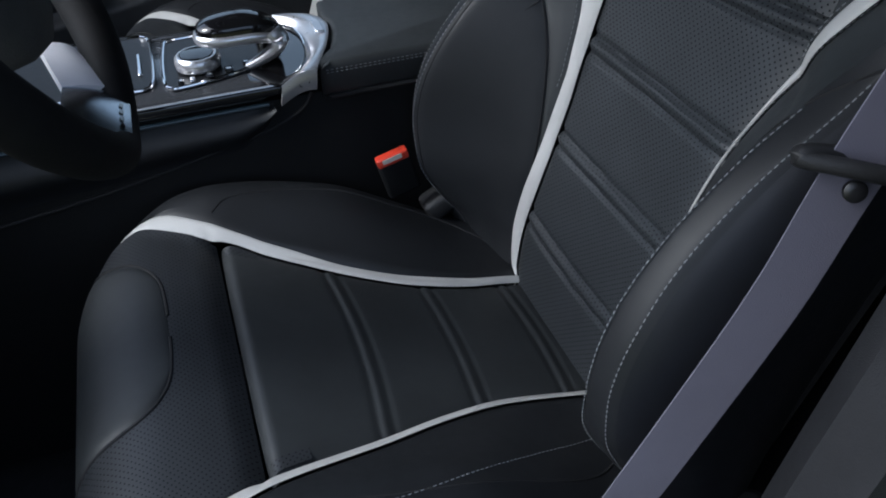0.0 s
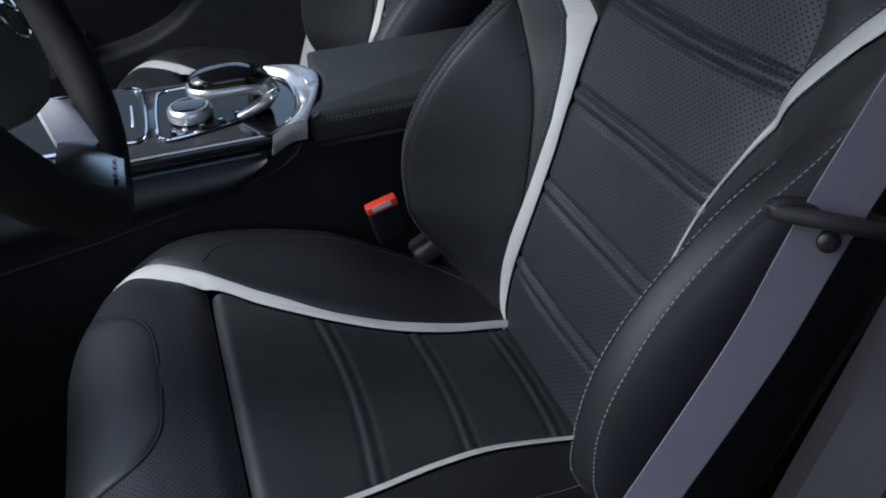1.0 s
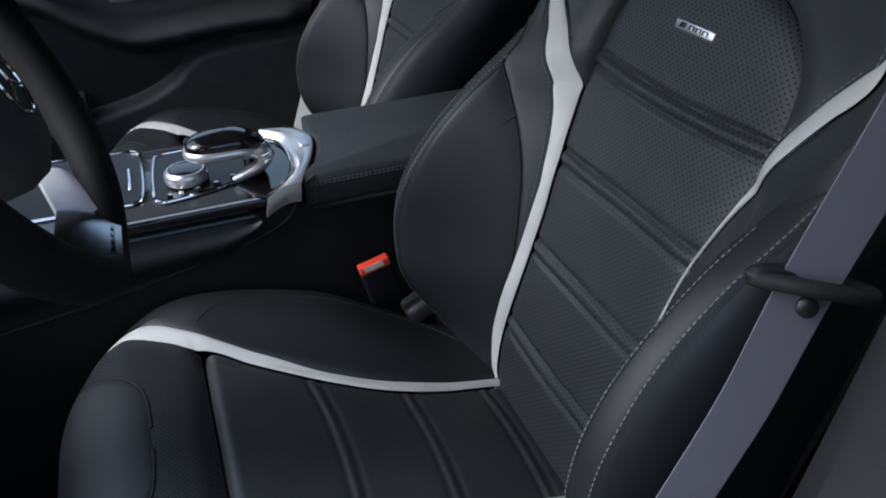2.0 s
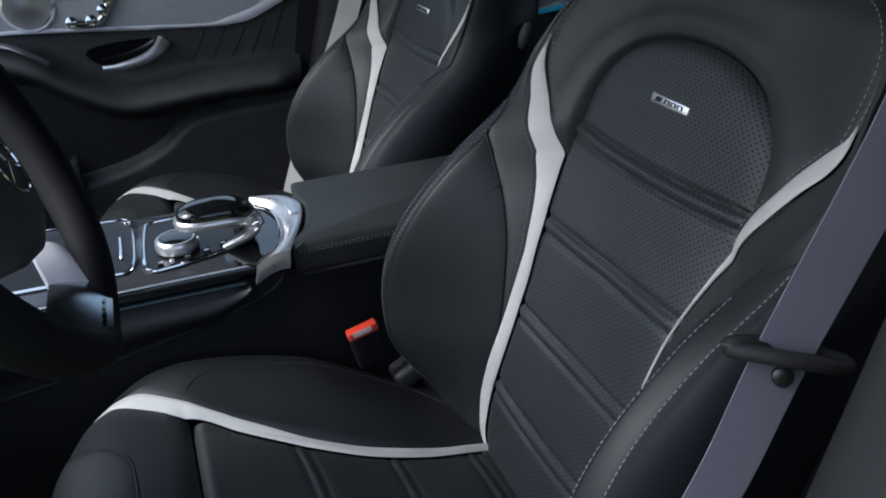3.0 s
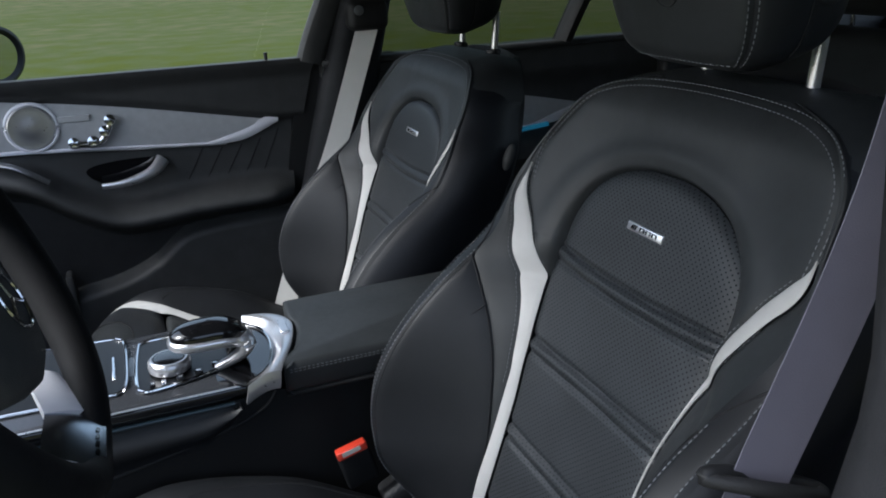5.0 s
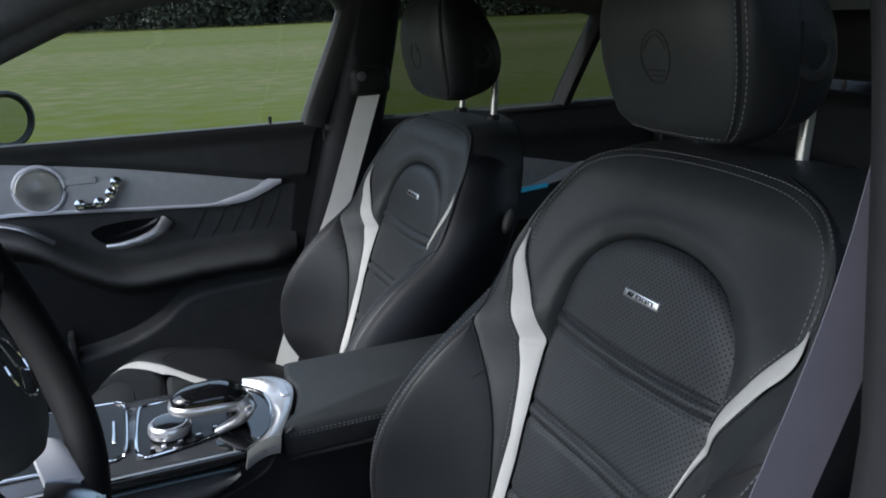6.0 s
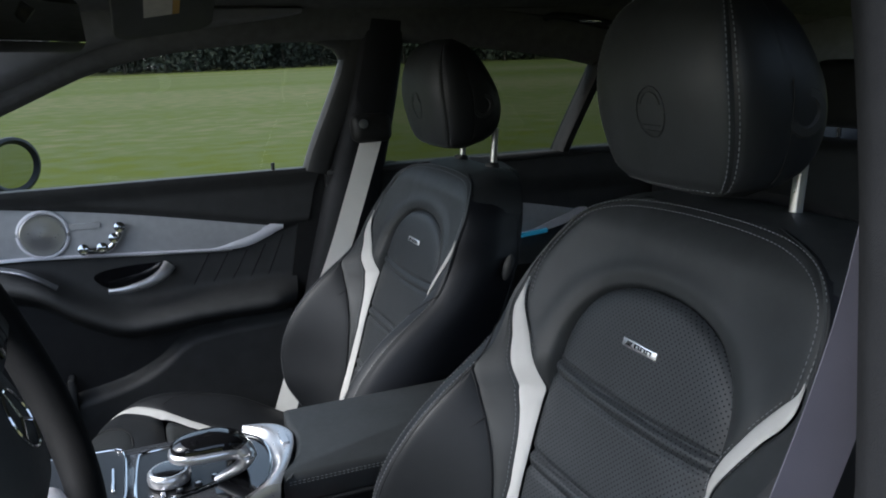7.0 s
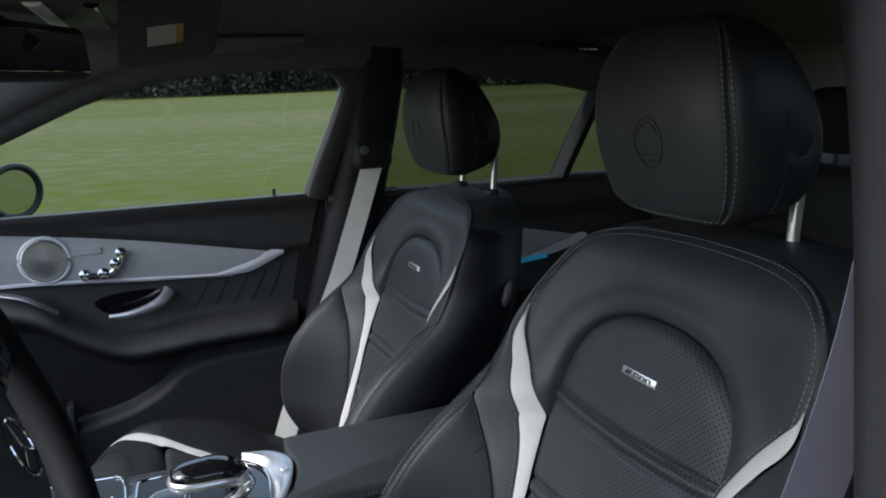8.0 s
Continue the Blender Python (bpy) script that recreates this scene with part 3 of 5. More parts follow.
def build_seat():
    root = thing("front_seat", (0, SEAT_Y, 0.42), "black leather sports seat with white stripes and perforated pleats", "car seat", "front seats")
    oy = SEAT_Y

    def lift(p, d):
        return (p[0] - d * 0.946, p[1] + oy, p[2] + d * 0.324)

    def sunk(u, w):
        """How far a panel dips at its seams, u from 0 to 1 across w metres."""
        d = min(u, 1 - u) * w
        return -0.004 * math.exp(-d / 0.004)

    # the pleated middle of the backrest
    def pleat(y, z):
        g = 0.0
        for p, bow in PLEATS:
            d = z - p - bow * (y / 0.11) ** 2 + bow * 0.3
            g += -0.0032 * gauss(d, 0.0034) - 0.0030 * gauss(d + 0.0155, 0.0034) + 0.0016 * gauss(d + 0.0078, 0.0055)
        return g

    def inset(z, u):
        y = between(stripe_in, min(z, 1.066), u)
        pil = 0.004 * (1 - (2 * u - 1) ** 4)
        f = back_front(y * (1 - 0.28 * ease((z - 1.05) / 0.04)), z)
        return lift((f[0], back_front(y, z)[1], z), pleat(y, z) + sunk(u, 0.22) + pil)

    part("backrest", sheet(lambda z, u: lift(back_front((2 * u - 1) * (back_in(z) if z < 1.06 else 0.138), z), -0.02), steps(0.66, 1.2, 20), steps(0, 1, 8), 0.03, back_to=(1, 0, 0)), plastic, root, "padded core of the backrest")
    part("pleated_panel", sheet(inset, steps(0.68, 1.107, 214), steps(0, 1, 44), 0.0, lambda z, u: (between(stripe_in, min(z, 1.066), u), z * 1.06)), leather_holes, root, "perforated black leather with cross pleats")

    # the shoulder panel, and the arched panel set in it
    def shoulder(z, u):
        y = between(stripe_in, z, u)
        inside = arch_inside(y, z)
        dip = -0.024 * ease((inside + 0.004) / 0.010) + 0.0035 * gauss(inside + 0.016, 0.012)
        top = -0.004 * math.exp(-(1.29 - z) / 0.004)
        return lift(back_front(y, z), dip + sunk(u, 0.3) + top)

    part("shoulder_panel", sheet(shoulder, steps(1.064, 1.25, 110) + steps(1.253, 1.29, 14), steps(0, 1, 130)), leather, root, "smooth black leather")

    def arch_z(v):
        return 1.107 + (1.2095 - 1.107) * (1 - (1 - v) ** 2)

    def arch(v, u):
        z = arch_z(v)
        w = arch_half(z) - 0.001
        y = (2 * u - 1) * w + ARCH_Y
        edge = arch_inside(y, z)
        g = -0.009 * math.exp(-max(edge, 0) / 0.006)
        f = back_front(y * 0.72, z)
        return lift((f[0], back_front(y, z)[1], z), pleat(y, z) + 0.004 + g)

    part("arched_panel", sheet(arch, steps(0, 1, 60), steps(0, 1, 64), 0.0, lambda v, u: ((2 * u - 1) * arch_half(arch_z(v)) + ARCH_Y, arch_z(v) * 1.06)), leather_holes, root, "perforated black leather under an arched seam")

    for sgn in (-1, 1):
        def stripe(z, u):
            a, b = stripe_in[sgn](z), stripe_out[sgn](z)
            y = a + (b - a) * u
            return lift(back_front(sgn * y, z), 0.0015 - 0.002 * (2 * u - 1) ** 4)

        part("white_stripe", sheet(stripe, steps(0.69, 1.18 if sgn > 0 else 1.198, 130), steps(0, 1, 8)), white_leather, root, "white leather stripe")

        seam_line = curve([(0.66, 0.118), (0.80, 0.121), (0.827, 0.122), (0.883, 0.127), (0.93, 0.134), (0.969, 0.1425), (1.005, 0.1565), (1.034, 0.173), (1.068, 0.195), (1.0985, 0.2176), (1.29, 0.3)])

        def inner(z, u):
            a, b = stripe_out[sgn](z), min(max(seam_line(z), stripe_out[sgn](z) + 0.002), back_crest(z))
            y = a + (b - a) * u
            g = sunk(u, max(b - a, 0.004)) * (1 if u < 0.5 else clamp((1.088 - z) / 0.01))
            return lift(back_front(sgn * y, z), g)

        bolster = part("backrest_bolster", sheet(inner, steps(0.66, 1.29, 110), steps(0, 1, 20)), leather, root)

        def insert(z, u):
            a, b = min(max(seam_line(z), stripe_out[sgn](z) + 0.002), back_crest(z)), back_crest(z)
            y = a + (b - a) * u
            g = sunk(u, max(b - a, 0.004)) + 0.0025 * math.sin(math.pi * clamp(u)) * clamp((b - a) / 0.03)
            return lift(back_front(sgn * y, z), g)

        part("bolster_insert", sheet(insert, steps(0.66, 1.083, 90), steps(0, 1, 30)), leather_shaded, root, "smooth leather bolster insert, toned darker for shade")

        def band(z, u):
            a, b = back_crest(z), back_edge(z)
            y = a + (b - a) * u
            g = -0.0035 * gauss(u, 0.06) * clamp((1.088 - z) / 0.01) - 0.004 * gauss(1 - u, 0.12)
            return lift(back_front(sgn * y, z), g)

        part("bolster_band", sheet(band, steps(0.66, 1.285, 90), steps(0, 1, 14)), leather_shaded, root)

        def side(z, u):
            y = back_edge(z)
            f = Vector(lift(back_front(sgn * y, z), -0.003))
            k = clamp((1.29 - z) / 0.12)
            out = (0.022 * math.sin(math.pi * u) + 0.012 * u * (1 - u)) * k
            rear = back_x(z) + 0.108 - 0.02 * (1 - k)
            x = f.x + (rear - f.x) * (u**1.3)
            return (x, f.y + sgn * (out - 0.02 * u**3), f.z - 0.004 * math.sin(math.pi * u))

        part("backrest_side", sheet(side, steps(0.62, 1.289, 60), steps(0, 1, 20)), leather_side_shaded, root, "leather side of the backrest, toned darker for shade")

        # seams and threads of the bolster
        crest = [Vector(lift(back_front(sgn * (back_crest(z) + 0.0025), z), 0.0006)) for z in steps(0.74, 1.086, 90)]
        part("stitching", stitches(crest), thread, bolster, "grey stitching")
        edge = [Vector(lift(back_front(sgn * (back_edge(z) - 0.0045), z), 0.0008)) for z in steps(0.76, 1.108, 90)]
        part("stitching", stitches(edge), thread, bolster, "grey stitching")
        part("seam", tube([lift(back_front(sgn * seam_line(z), z), -0.0012) for z in steps(0.80, 1.085, 50)], 0.001, 6), seam_shade, bolster)
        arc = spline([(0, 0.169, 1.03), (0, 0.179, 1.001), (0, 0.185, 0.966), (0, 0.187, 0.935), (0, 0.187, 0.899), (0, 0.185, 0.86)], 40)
        part("seam", tube([lift(back_front(sgn * p.y, p.z), 0.0) for p in arc], 0.001, 6), seam_shade, bolster)
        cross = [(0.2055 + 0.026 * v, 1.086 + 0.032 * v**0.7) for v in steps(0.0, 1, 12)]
        part("seam", tube([lift(back_front(sgn * y, z), 0.0) for y, z in cross], 0.0012, 6), seam_shade, bolster)
        part("stitching", stitches([lift(back_front(sgn * (stripe_in[sgn](z) - 0.003), z), 0.0006) for z in steps(1.08, 1.18, 40)], r=0.0004), thread, root, "grey stitching")
        part("stitching", stitches([lift(back_front(sgn * (stripe_out[sgn](z) + 0.003), z), 0.0006) for z in steps(0.95, 1.135, 60)], r=0.0003), thread, root, "grey stitching")

    # the top, the rear shell
    def crown(u, v):
        y = 0.2 * math.sin(math.pi * (u - 0.5))
        a = abs(y)
        z = 1.29
        for k in range(220):
            if back_edge(z) < a:
                z -= 0.0005
        f = Vector(lift(back_front(y, z), -0.004))
        r = Vector((back_x(z) + 0.088, f.y, z - 0.004))
        p = f.lerp(r, v)
        return (p.x, p.y, p.z + 0.006 * math.sin(math.pi * v))

    part("backrest_top", sheet(crown, steps(0, 1, 50), steps(0, 1, 12)), leather, root)
    part("backrest_shell", sheet(lambda z, u: (back_x(z) + 0.102 + 0.02 * (1 - (2 * u - 1) ** 2), (2 * u - 1) * (back_edge(z) - 0.012) + oy, z), steps(0.6, 1.285, 30), steps(0, 1, 16), 0.012, back_to=(-1, 0, 0)), plastic, root, "black plastic back shell")
    rim = []
    for y, z in [(0.2, 1.17), (0.203, 1.2), (0.192, 1.235), (0.172, 1.262), (0.14, 1.277), (0.09, 1.285), (0, 1.288), (-0.09, 1.285), (-0.14, 1.277), (-0.172, 1.262), (-0.192, 1.235), (-0.203, 1.2), (-0.2, 1.17)]:
        rim.append((0, y, z))
    rim = spline(rim, 160)
    part("stitching", stitches([lift(back_front(p.y * 0.985, p.z - 0.004), 0.0007) for p in rim]), thread, root, "grey stitching")
    part("stitching", stitches([Vector(lift(back_front(p.y * 1.012, p.z + 0.0005), 0.0)) + Vector((0.001, 0, 0.001)) for p in rim]), thread, root, "grey stitching")

    # badge
    bz = 1.156
    bx = back_front(0, bz)[0]
    m = Matrix.Translation((bx - 0.0035, oy - 0.001, bz)) @ Matrix.Rotation(-math.atan(BACK_LEAN), 4, "Y").inverted()
    badge = part("badge", block(-0.0025, 0.002, -0.0275, 0.0275, -0.0047, 0.0047, 0.0015, 3, m), silver, root, "small satin silver badge plate")
    bars = bmesh.new()
    for k in range(3):
        mm = m @ Matrix.Translation((0, 0.0125 + k * 0.003, 0)) @ Matrix.Rotation(radians(28), 4, "X")
        block(-0.0031, -0.0022, -0.0007, 0.0007, -0.0025, 0.0025, 0, 1, mm, bars)
    for k in range(3):
        block(-0.0031, -0.0022, -0.020 + k * 0.0095, -0.0125 + k * 0.0095, 0.0012, 0.0021, 0, 1, m, bars)
        block(-0.0031, -0.0022, -0.020 + k * 0.0095, -0.0185 + k * 0.0095, -0.0021, 0.0012, 0, 1, m, bars)
        block(-0.0031, -0.0022, -0.014 + k * 0.0095, -0.0125 + k * 0.0095, -0.0021, 0.0012, 0, 1, m, bars)
    part("badge_marks", bars, gloss_black, badge, "black marks on the badge")

    # cushion
    def clift(p, d):
        return (p[0] - d * 0.3, p[1] + oy, p[2] + d * 0.95)

    def seatpan(s, u):
        y = between(pan_in, s, u)
        q = s - 0.007 * (y / 0.1) ** 2 + 0.003
        g = sum(-0.0022 * gauss(q - p, 0.0036) - 0.002 * gauss(q - p + 0.0135, 0.0036) + 0.0011 * gauss(q - p + 0.0067, 0.005) for p in (0.091, 0.191, 0.2905))
        roll = -0.014 * clamp((s - 0.385) / 0.02) ** 2
        return clift(cush_top(y, s), g + sunk(u, 0.25) + 0.003 * (1 - (2 * u - 1) ** 4) + roll)

    part("seat_cushion", sheet(seatpan, steps(0.0, 0.405, 170), steps(0, 1, 40)), leather, root, "smooth black leather with cross pleats")
    part("cushion_edge", sheet(lambda s, u: clift(seatpan_raw(s, u), 0.0009 - 0.014 * clamp((s - 0.385) / 0.02) ** 2), steps(0.362, 0.398, 14), steps(0.012, 0.988, 40), 0, lambda s, u: ((2 * u - 1) * 0.155, s)), leather_fine, root, "perforated leather edge")

    def front(s, u):
        y = between(pan_in, s, u)
        roll = -0.014 * clamp((0.428 - s) / 0.022) ** 2
        return clift(cush_top(y, s), roll + 0.002)

    part("thigh_support", sheet(front, steps(0.407, 0.70, 90), steps(0, 1, 50), 0, lambda s, u: (between(pan_in, s, u), s)), leather_fine, root, "perforated black leather front section")

    pad_half = curve([(0.460, 0.0), (0.4605, 0.03), (0.463, 0.058), (0.47, 0.078), (0.485, 0.096), (0.51, 0.108), (0.56, 0.118), (0.62, 0.122)])

    def pad(v, u):
        s = 0.4602 + 0.15 * v * v
        w = pad_half(s)
        y = (2 * u - 1) * w * 1.06 + 0.034
        d = min(w - abs(2 * u - 1) * w, s - 0.459)
        return clift(front_raw(y, s), 0.0045 - 0.004 * math.exp(-d / 0.004))

    part("thigh_pad", sheet(pad, steps(0, 1, 50), steps(0, 1, 40)), leather, root, "smooth leather pad edged by a seam")
    ring = [(s, w) for s, w in [(0.4602 + 0.15 * v * v, 0) for v in steps(0, 1, 30)]]
    for sgn in (-1, 1):
        part("seam", tube([clift(front_raw(sgn * (pad_half(s) * 1.06 + 0.0005) + 0.034, s), 0.0022) for s, w in ring], 0.0016, 6), seam_shade, root)

        def cstripe(s, u):
            a, b = pan_in[sgn](s), pan_out[sgn](s)
            e = math.sqrt(clamp((0.512 - s) / 0.045))
            y = a + (b - a) * u * e
            return clift(cush_top(sgn * y, s), 0.0022 - 0.002 * (2 * u - 1) ** 4 - 0.0025 * gauss(s - 0.407, 0.006) * (1 - u))

        part("white_stripe", sheet(cstripe, steps(0.05, 0.512, 110), steps(0, 1, 8)), white_leather, root, "white leather stripe")

        def cbol(s, u):
            a, b = pan_out[sgn](s), max(cush_crest(s), pan_out[sgn](s) + 0.004)
            y = a + (b - a) * u
            return clift(cush_top(sgn * y, s), (sunk(u, b - a) if u < 0.5 else 0))

        cb = part("cushion_bolster", sheet(cbol, steps(0.0, 0.7, 90), steps(0, 1, 24)), leather_shaded, root)

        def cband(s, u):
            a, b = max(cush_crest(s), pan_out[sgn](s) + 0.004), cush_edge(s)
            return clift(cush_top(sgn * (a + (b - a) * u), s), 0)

        part("bolster_band", sheet(cband, steps(0.0, 0.7, 80), steps(0, 1, 12)), leather_shaded, root)

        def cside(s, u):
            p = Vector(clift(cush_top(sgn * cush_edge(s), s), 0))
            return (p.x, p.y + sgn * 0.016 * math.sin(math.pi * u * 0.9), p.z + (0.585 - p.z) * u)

        part("cushion_side", sheet(cside, steps(0.0, 0.69, 60), steps(0, 1, 14)), leather_side_shaded, root)
        row = curve([(0.06, 0.148), (0.165, 0.178), (0.26, 0.212), (0.335, 0.226), (0.42, 0.236), (0.5, 0.215)])
        if sgn < 0:
            part("stitching", stitches([clift(cush_top(sgn * row(s), s), 0.0007) for s in steps(0.07, 0.5, 80)]), thread, cb, "grey stitching")
        inn = curve([(0.05, 0.145), (0.077, 0.176), (0.12, 0.204), (0.2, 0.214), (0.28, 0.218), (0.35, 0.215), (0.383, 0.209), (0.40, 0.195)])
        part("seam", tube([clift(cush_top(sgn * inn(s), s), 0.0) for s in steps(0.05, 0.40, 50)], 0.0011, 6), seam_shade, cb)

    # base
    part("seat_base", block(-0.40, 0.10, oy - 0.22, oy + 0.22, 0.47, 0.62, 0.03, 3), plastic, root, "black plastic seat base")
    for sgn in (-1, 1):
        part("post_sleeve", spin([(0.020, 0), (0.022, 0.004), (0.019, 0.010), (0.011, 0.013)], (0.262, oy + sgn * 0.07, 1.270), (0, 0, 1), 24), plastic, root)
        part("seat_rail", block(-0.42, 0.16, oy + sgn * 0.2 - 0.02, oy + sgn * 0.2 + 0.02, 0.42, 0.475, 0.004, 2), plastic, root, "dark steel seat rail")
        part("hinge_cover", spin([(0.045, 0), (0.05, 0.006), (0.05, 0.02), (0.045, 0.026)], (0.05, oy + sgn * 0.255 - 0.013, 0.68), (0, 1, 0), 24), plastic, root, "round black hinge cover")
    return root


def seatpan_raw(s, u):
    return cush_top(between(pan_in, s, u), s)


def front_raw(y, s):
    return cush_top(clamp(y, -cush_in(s), cush_in(s)), s)


driver_seat = build_seat()


def build_headrest():
    root = thing("headrest", (0.262, SEAT_Y, 1.285), "padded black leather headrest with double stitching", "headrest", "front headrests")
    oy = SEAT_Y
    # half width, front and rear line by height
    z0, z1 = 1.312, 1.501
    hw = curve([(0, 0.064), (0.05, 0.086), (0.12, 0.099), (0.3, 0.111), (0.5, 0.114), (0.7, 0.107), (0.85, 0.093), (0.94, 0.073), (1, 0.04)])
    fx = curve([(0, 0.180), (0.04, 0.166), (0.1, 0.157), (0.35, 0.144), (0.55, 0.140), (0.72, 0.144), (0.86, 0.154), (0.95, 0.170), (1, 0.194)])
    rx = curve([(0, 0.235), (0.06, 0.258), (0.15, 0.274), (0.32, 0.282), (0.5, 0.277), (0.64, 0.265), (0.82, 0.245), (0.92, 0.229), (1, 0.206)])
    e = 3.4
    seams = (radians(130), radians(230))

    def ring(v, a):
        w = hw(v)
        c, s = math.cos(a), math.sin(a)
        mid, half = (fx(v) + rx(v)) / 2, (rx(v) - fx(v)) / 2
        k = (abs(c) ** e + abs(s) ** e) ** (-1 / e)
        z = z0 + (z1 - z0) * v
        taper = 1 - 0.03 * clamp(c * k)
        dent = -0.003 * sum(gauss(a - q, 0.035) for q in seams) - 0.001 * gauss(a - radians(268), 0.02)
        return (mid + (half + dent) * k * c, oy + (w + dent) * taper * k * s, z + 0.006 * clamp(1 - v * 5) * clamp(c * k))

    rows = steps(0, 0.06, 6)[:-1] + steps(0.06, 0.9, 40) + steps(0.91, 1, 14)
    bm = sheet(ring, rows, steps(seams[0], seams[1], 64))
    cushion = part("head_cushion", bm, leather, root)
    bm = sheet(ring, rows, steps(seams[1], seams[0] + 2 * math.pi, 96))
    part("head_side", bm, leather_shaded, root, "leather sides and rear, toned darker for shade")
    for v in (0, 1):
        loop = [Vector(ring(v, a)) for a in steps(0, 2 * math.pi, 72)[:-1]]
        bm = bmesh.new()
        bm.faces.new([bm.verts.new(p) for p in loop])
        part("head_cap", bm, leather_shaded, root)
    for q in seams:
        for off in (-0.042, 0.042):
            part("stitching", stitches([Vector(ring(v, q + off)) + Vector((-0.0006, 0.0005 if q < 3 else -0.0005, 0)) for v in steps(0.03, 0.95, 80)]), thread, cushion, "grey stitching")
    low = [Vector(ring(0.035, a)) + Vector((-0.0008, 0, -0.0005)) for a in steps(seams[0], seams[1], 70)]
    part("stitching", stitches(low), thread, cushion, "grey stitching")
    for a in (radians(92), radians(268)):
        part("seam", tube([Vector(ring(v, a + 0.1 * (v - 0.3) ** 2 * 6)) for v in steps(0.08, 0.55, 24)], 0.0009, 6), seam_shade, cushion)
    for sgn in (-1, 1):
        tall = tube([(0.258, oy + sgn * 0.07, 1.23), (0.262, oy + sgn * 0.07, 1.27), (0.264, oy + sgn * 0.07, 1.30), (0.268, oy + sgn * 0.07, 1.345)], 0.006, 16)
        part("headrest_post", tall, silver, root, "chrome post")
        part("post_collar", spin([(0.013, -0.012), (0.013, 0.002), (0.011, 0.004), (0.0068, 0.0045)], (0.260, oy + sgn * 0.07, 1.279), (0.1, 0, 1), 20), plastic, root, "black post collar")
        hub = (0.226, oy + sgn * 0.1085, 1.388)
        part("side_button", spin([(0.020, 0), (0.022, 0.002), (0.020, 0.004), (0.013, 0.0045), (0.011, 0.003)], hub, (0, sgn, 0), 24), plastic, root)
    emb = bmesh.new()
    face = lambda y, z: Vector(ring((z - z0) / (z1 - z0), math.pi - math.atan2(y / 0.117, 1.0))) + Vector((-0.0005, 0, 0))
    loop = [face(0.021 * math.cos(a) - 0.012, 1.388 + 0.023 * math.sin(a)) for a in steps(0, 2 * math.pi, 40)[:-1]]
    tube(loop, 0.0008, 6, True, emb)
    loop = [face(0.015 * math.cos(a) - 0.012, 1.392 + 0.014 * math.sin(a)) for a in steps(0.2, math.pi - 0.2, 24)]
    tube(loop, 0.0007, 6, False, emb)
    for z in (1.371, 1.376):
        tube([face(y - 0.012, z) for y in steps(-0.013, 0.013, 8)], 0.0008, 6, False, emb)
    part("embossed_ring", emb, leather, cushion, "embossed ring mark")
    return root


driver_headrest = build_headrest()
OFF = Vector((0.034, 0.7485, -0.046))
passenger_seat = copy_thing(driver_seat, Matrix.Translation(driver_seat.location + OFF))
ORIGIN[passenger_seat.name] = passenger_seat.location.copy()
tagged(passenger_seat, "black leather sports seat with white stripes beside the closed door")
lever = bmesh.new()
bmesh.ops.create_uvsphere(lever, u_segments=20, v_segments=12, radius=1)
bmesh.ops.transform(lever, matrix=Matrix.Translation((0.252, 0.497, 1.106)) @ Matrix.Rotation(radians(20), 4, "Y") @ Matrix.Diagonal((0.009, 0.008, 0.022, 1)), verts=lever.verts)
part("side_lever", lever, soft_plastic, passenger_seat, "small grey release lever")
copy_thing(driver_headrest, Matrix.Translation(driver_headrest.location + OFF + Vector((0.016, 0, 0.016))))

# ---- left side: pillar, sill, roof rail ----
solid("roof_rail_left", bar([(-0.95, 1.22), (-0.72, 1.38), (-0.5, 1.48), (-0.32, 1.55), (-0.12, 1.585), (0.15, 1.60), (0.5, 1.585), (0.85, 1.52), (1.3, 1.36)], 0.07, 0.05, True), headliner, "black padded roof rail over the open door", "trim", "structure")
solid("pillar_middle_left", bar([(0.0, 0.55), (0.04, 0.85), (0.085, 1.08), (0.115, 1.25), (0.135, 1.40), (0.15, 1.62)], (0.25, 0.15), 0.07, True), pillar_trim, "dark grey middle pillar trim beside the open door", "trim", "structure")
solid("door_sill", block(-1.3, 0.3, -0.47, -0.40, 0.36, 0.50, 0.015, 4), paint, "silver painted door sill", "sill", "structure")

solid("body_shoulder", prism([(-0.075, -0.413, 0.89), (-0.04, -0.413, 0.978), (-0.027, -0.413, 1.01), (-0.015, -0.413, 1.04), (0.28, -0.413, 1.04), (0.28, -0.413, 0.89)], (0, 0.012, 0), 0.003, 2), paint, "silver painted body edge beside the door opening", "car body", "structure")
solid("body_side", block(0.07, 0.5, -0.41, -0.365, 0.40, 0.885, 0.02, 4), paint, "silver painted car body beside the door opening", "car body", "structure")

# ---- driver's belt ----
def strap(line, half, turn=None, thick=0.0011, n=40):
    """A flat band; line of points, half widths along the vector given at each end."""
    pts = spline(line, n)
    a, b = Vector(half[0]), Vector(half[1])
    def f(u, v):
        i = round(u * n)
        w = a.lerp(b, u)
        p = pts[i]
        return p + w * v
    return sheet(f, steps(0, 1, n), steps(-1, 1, 8), thick)


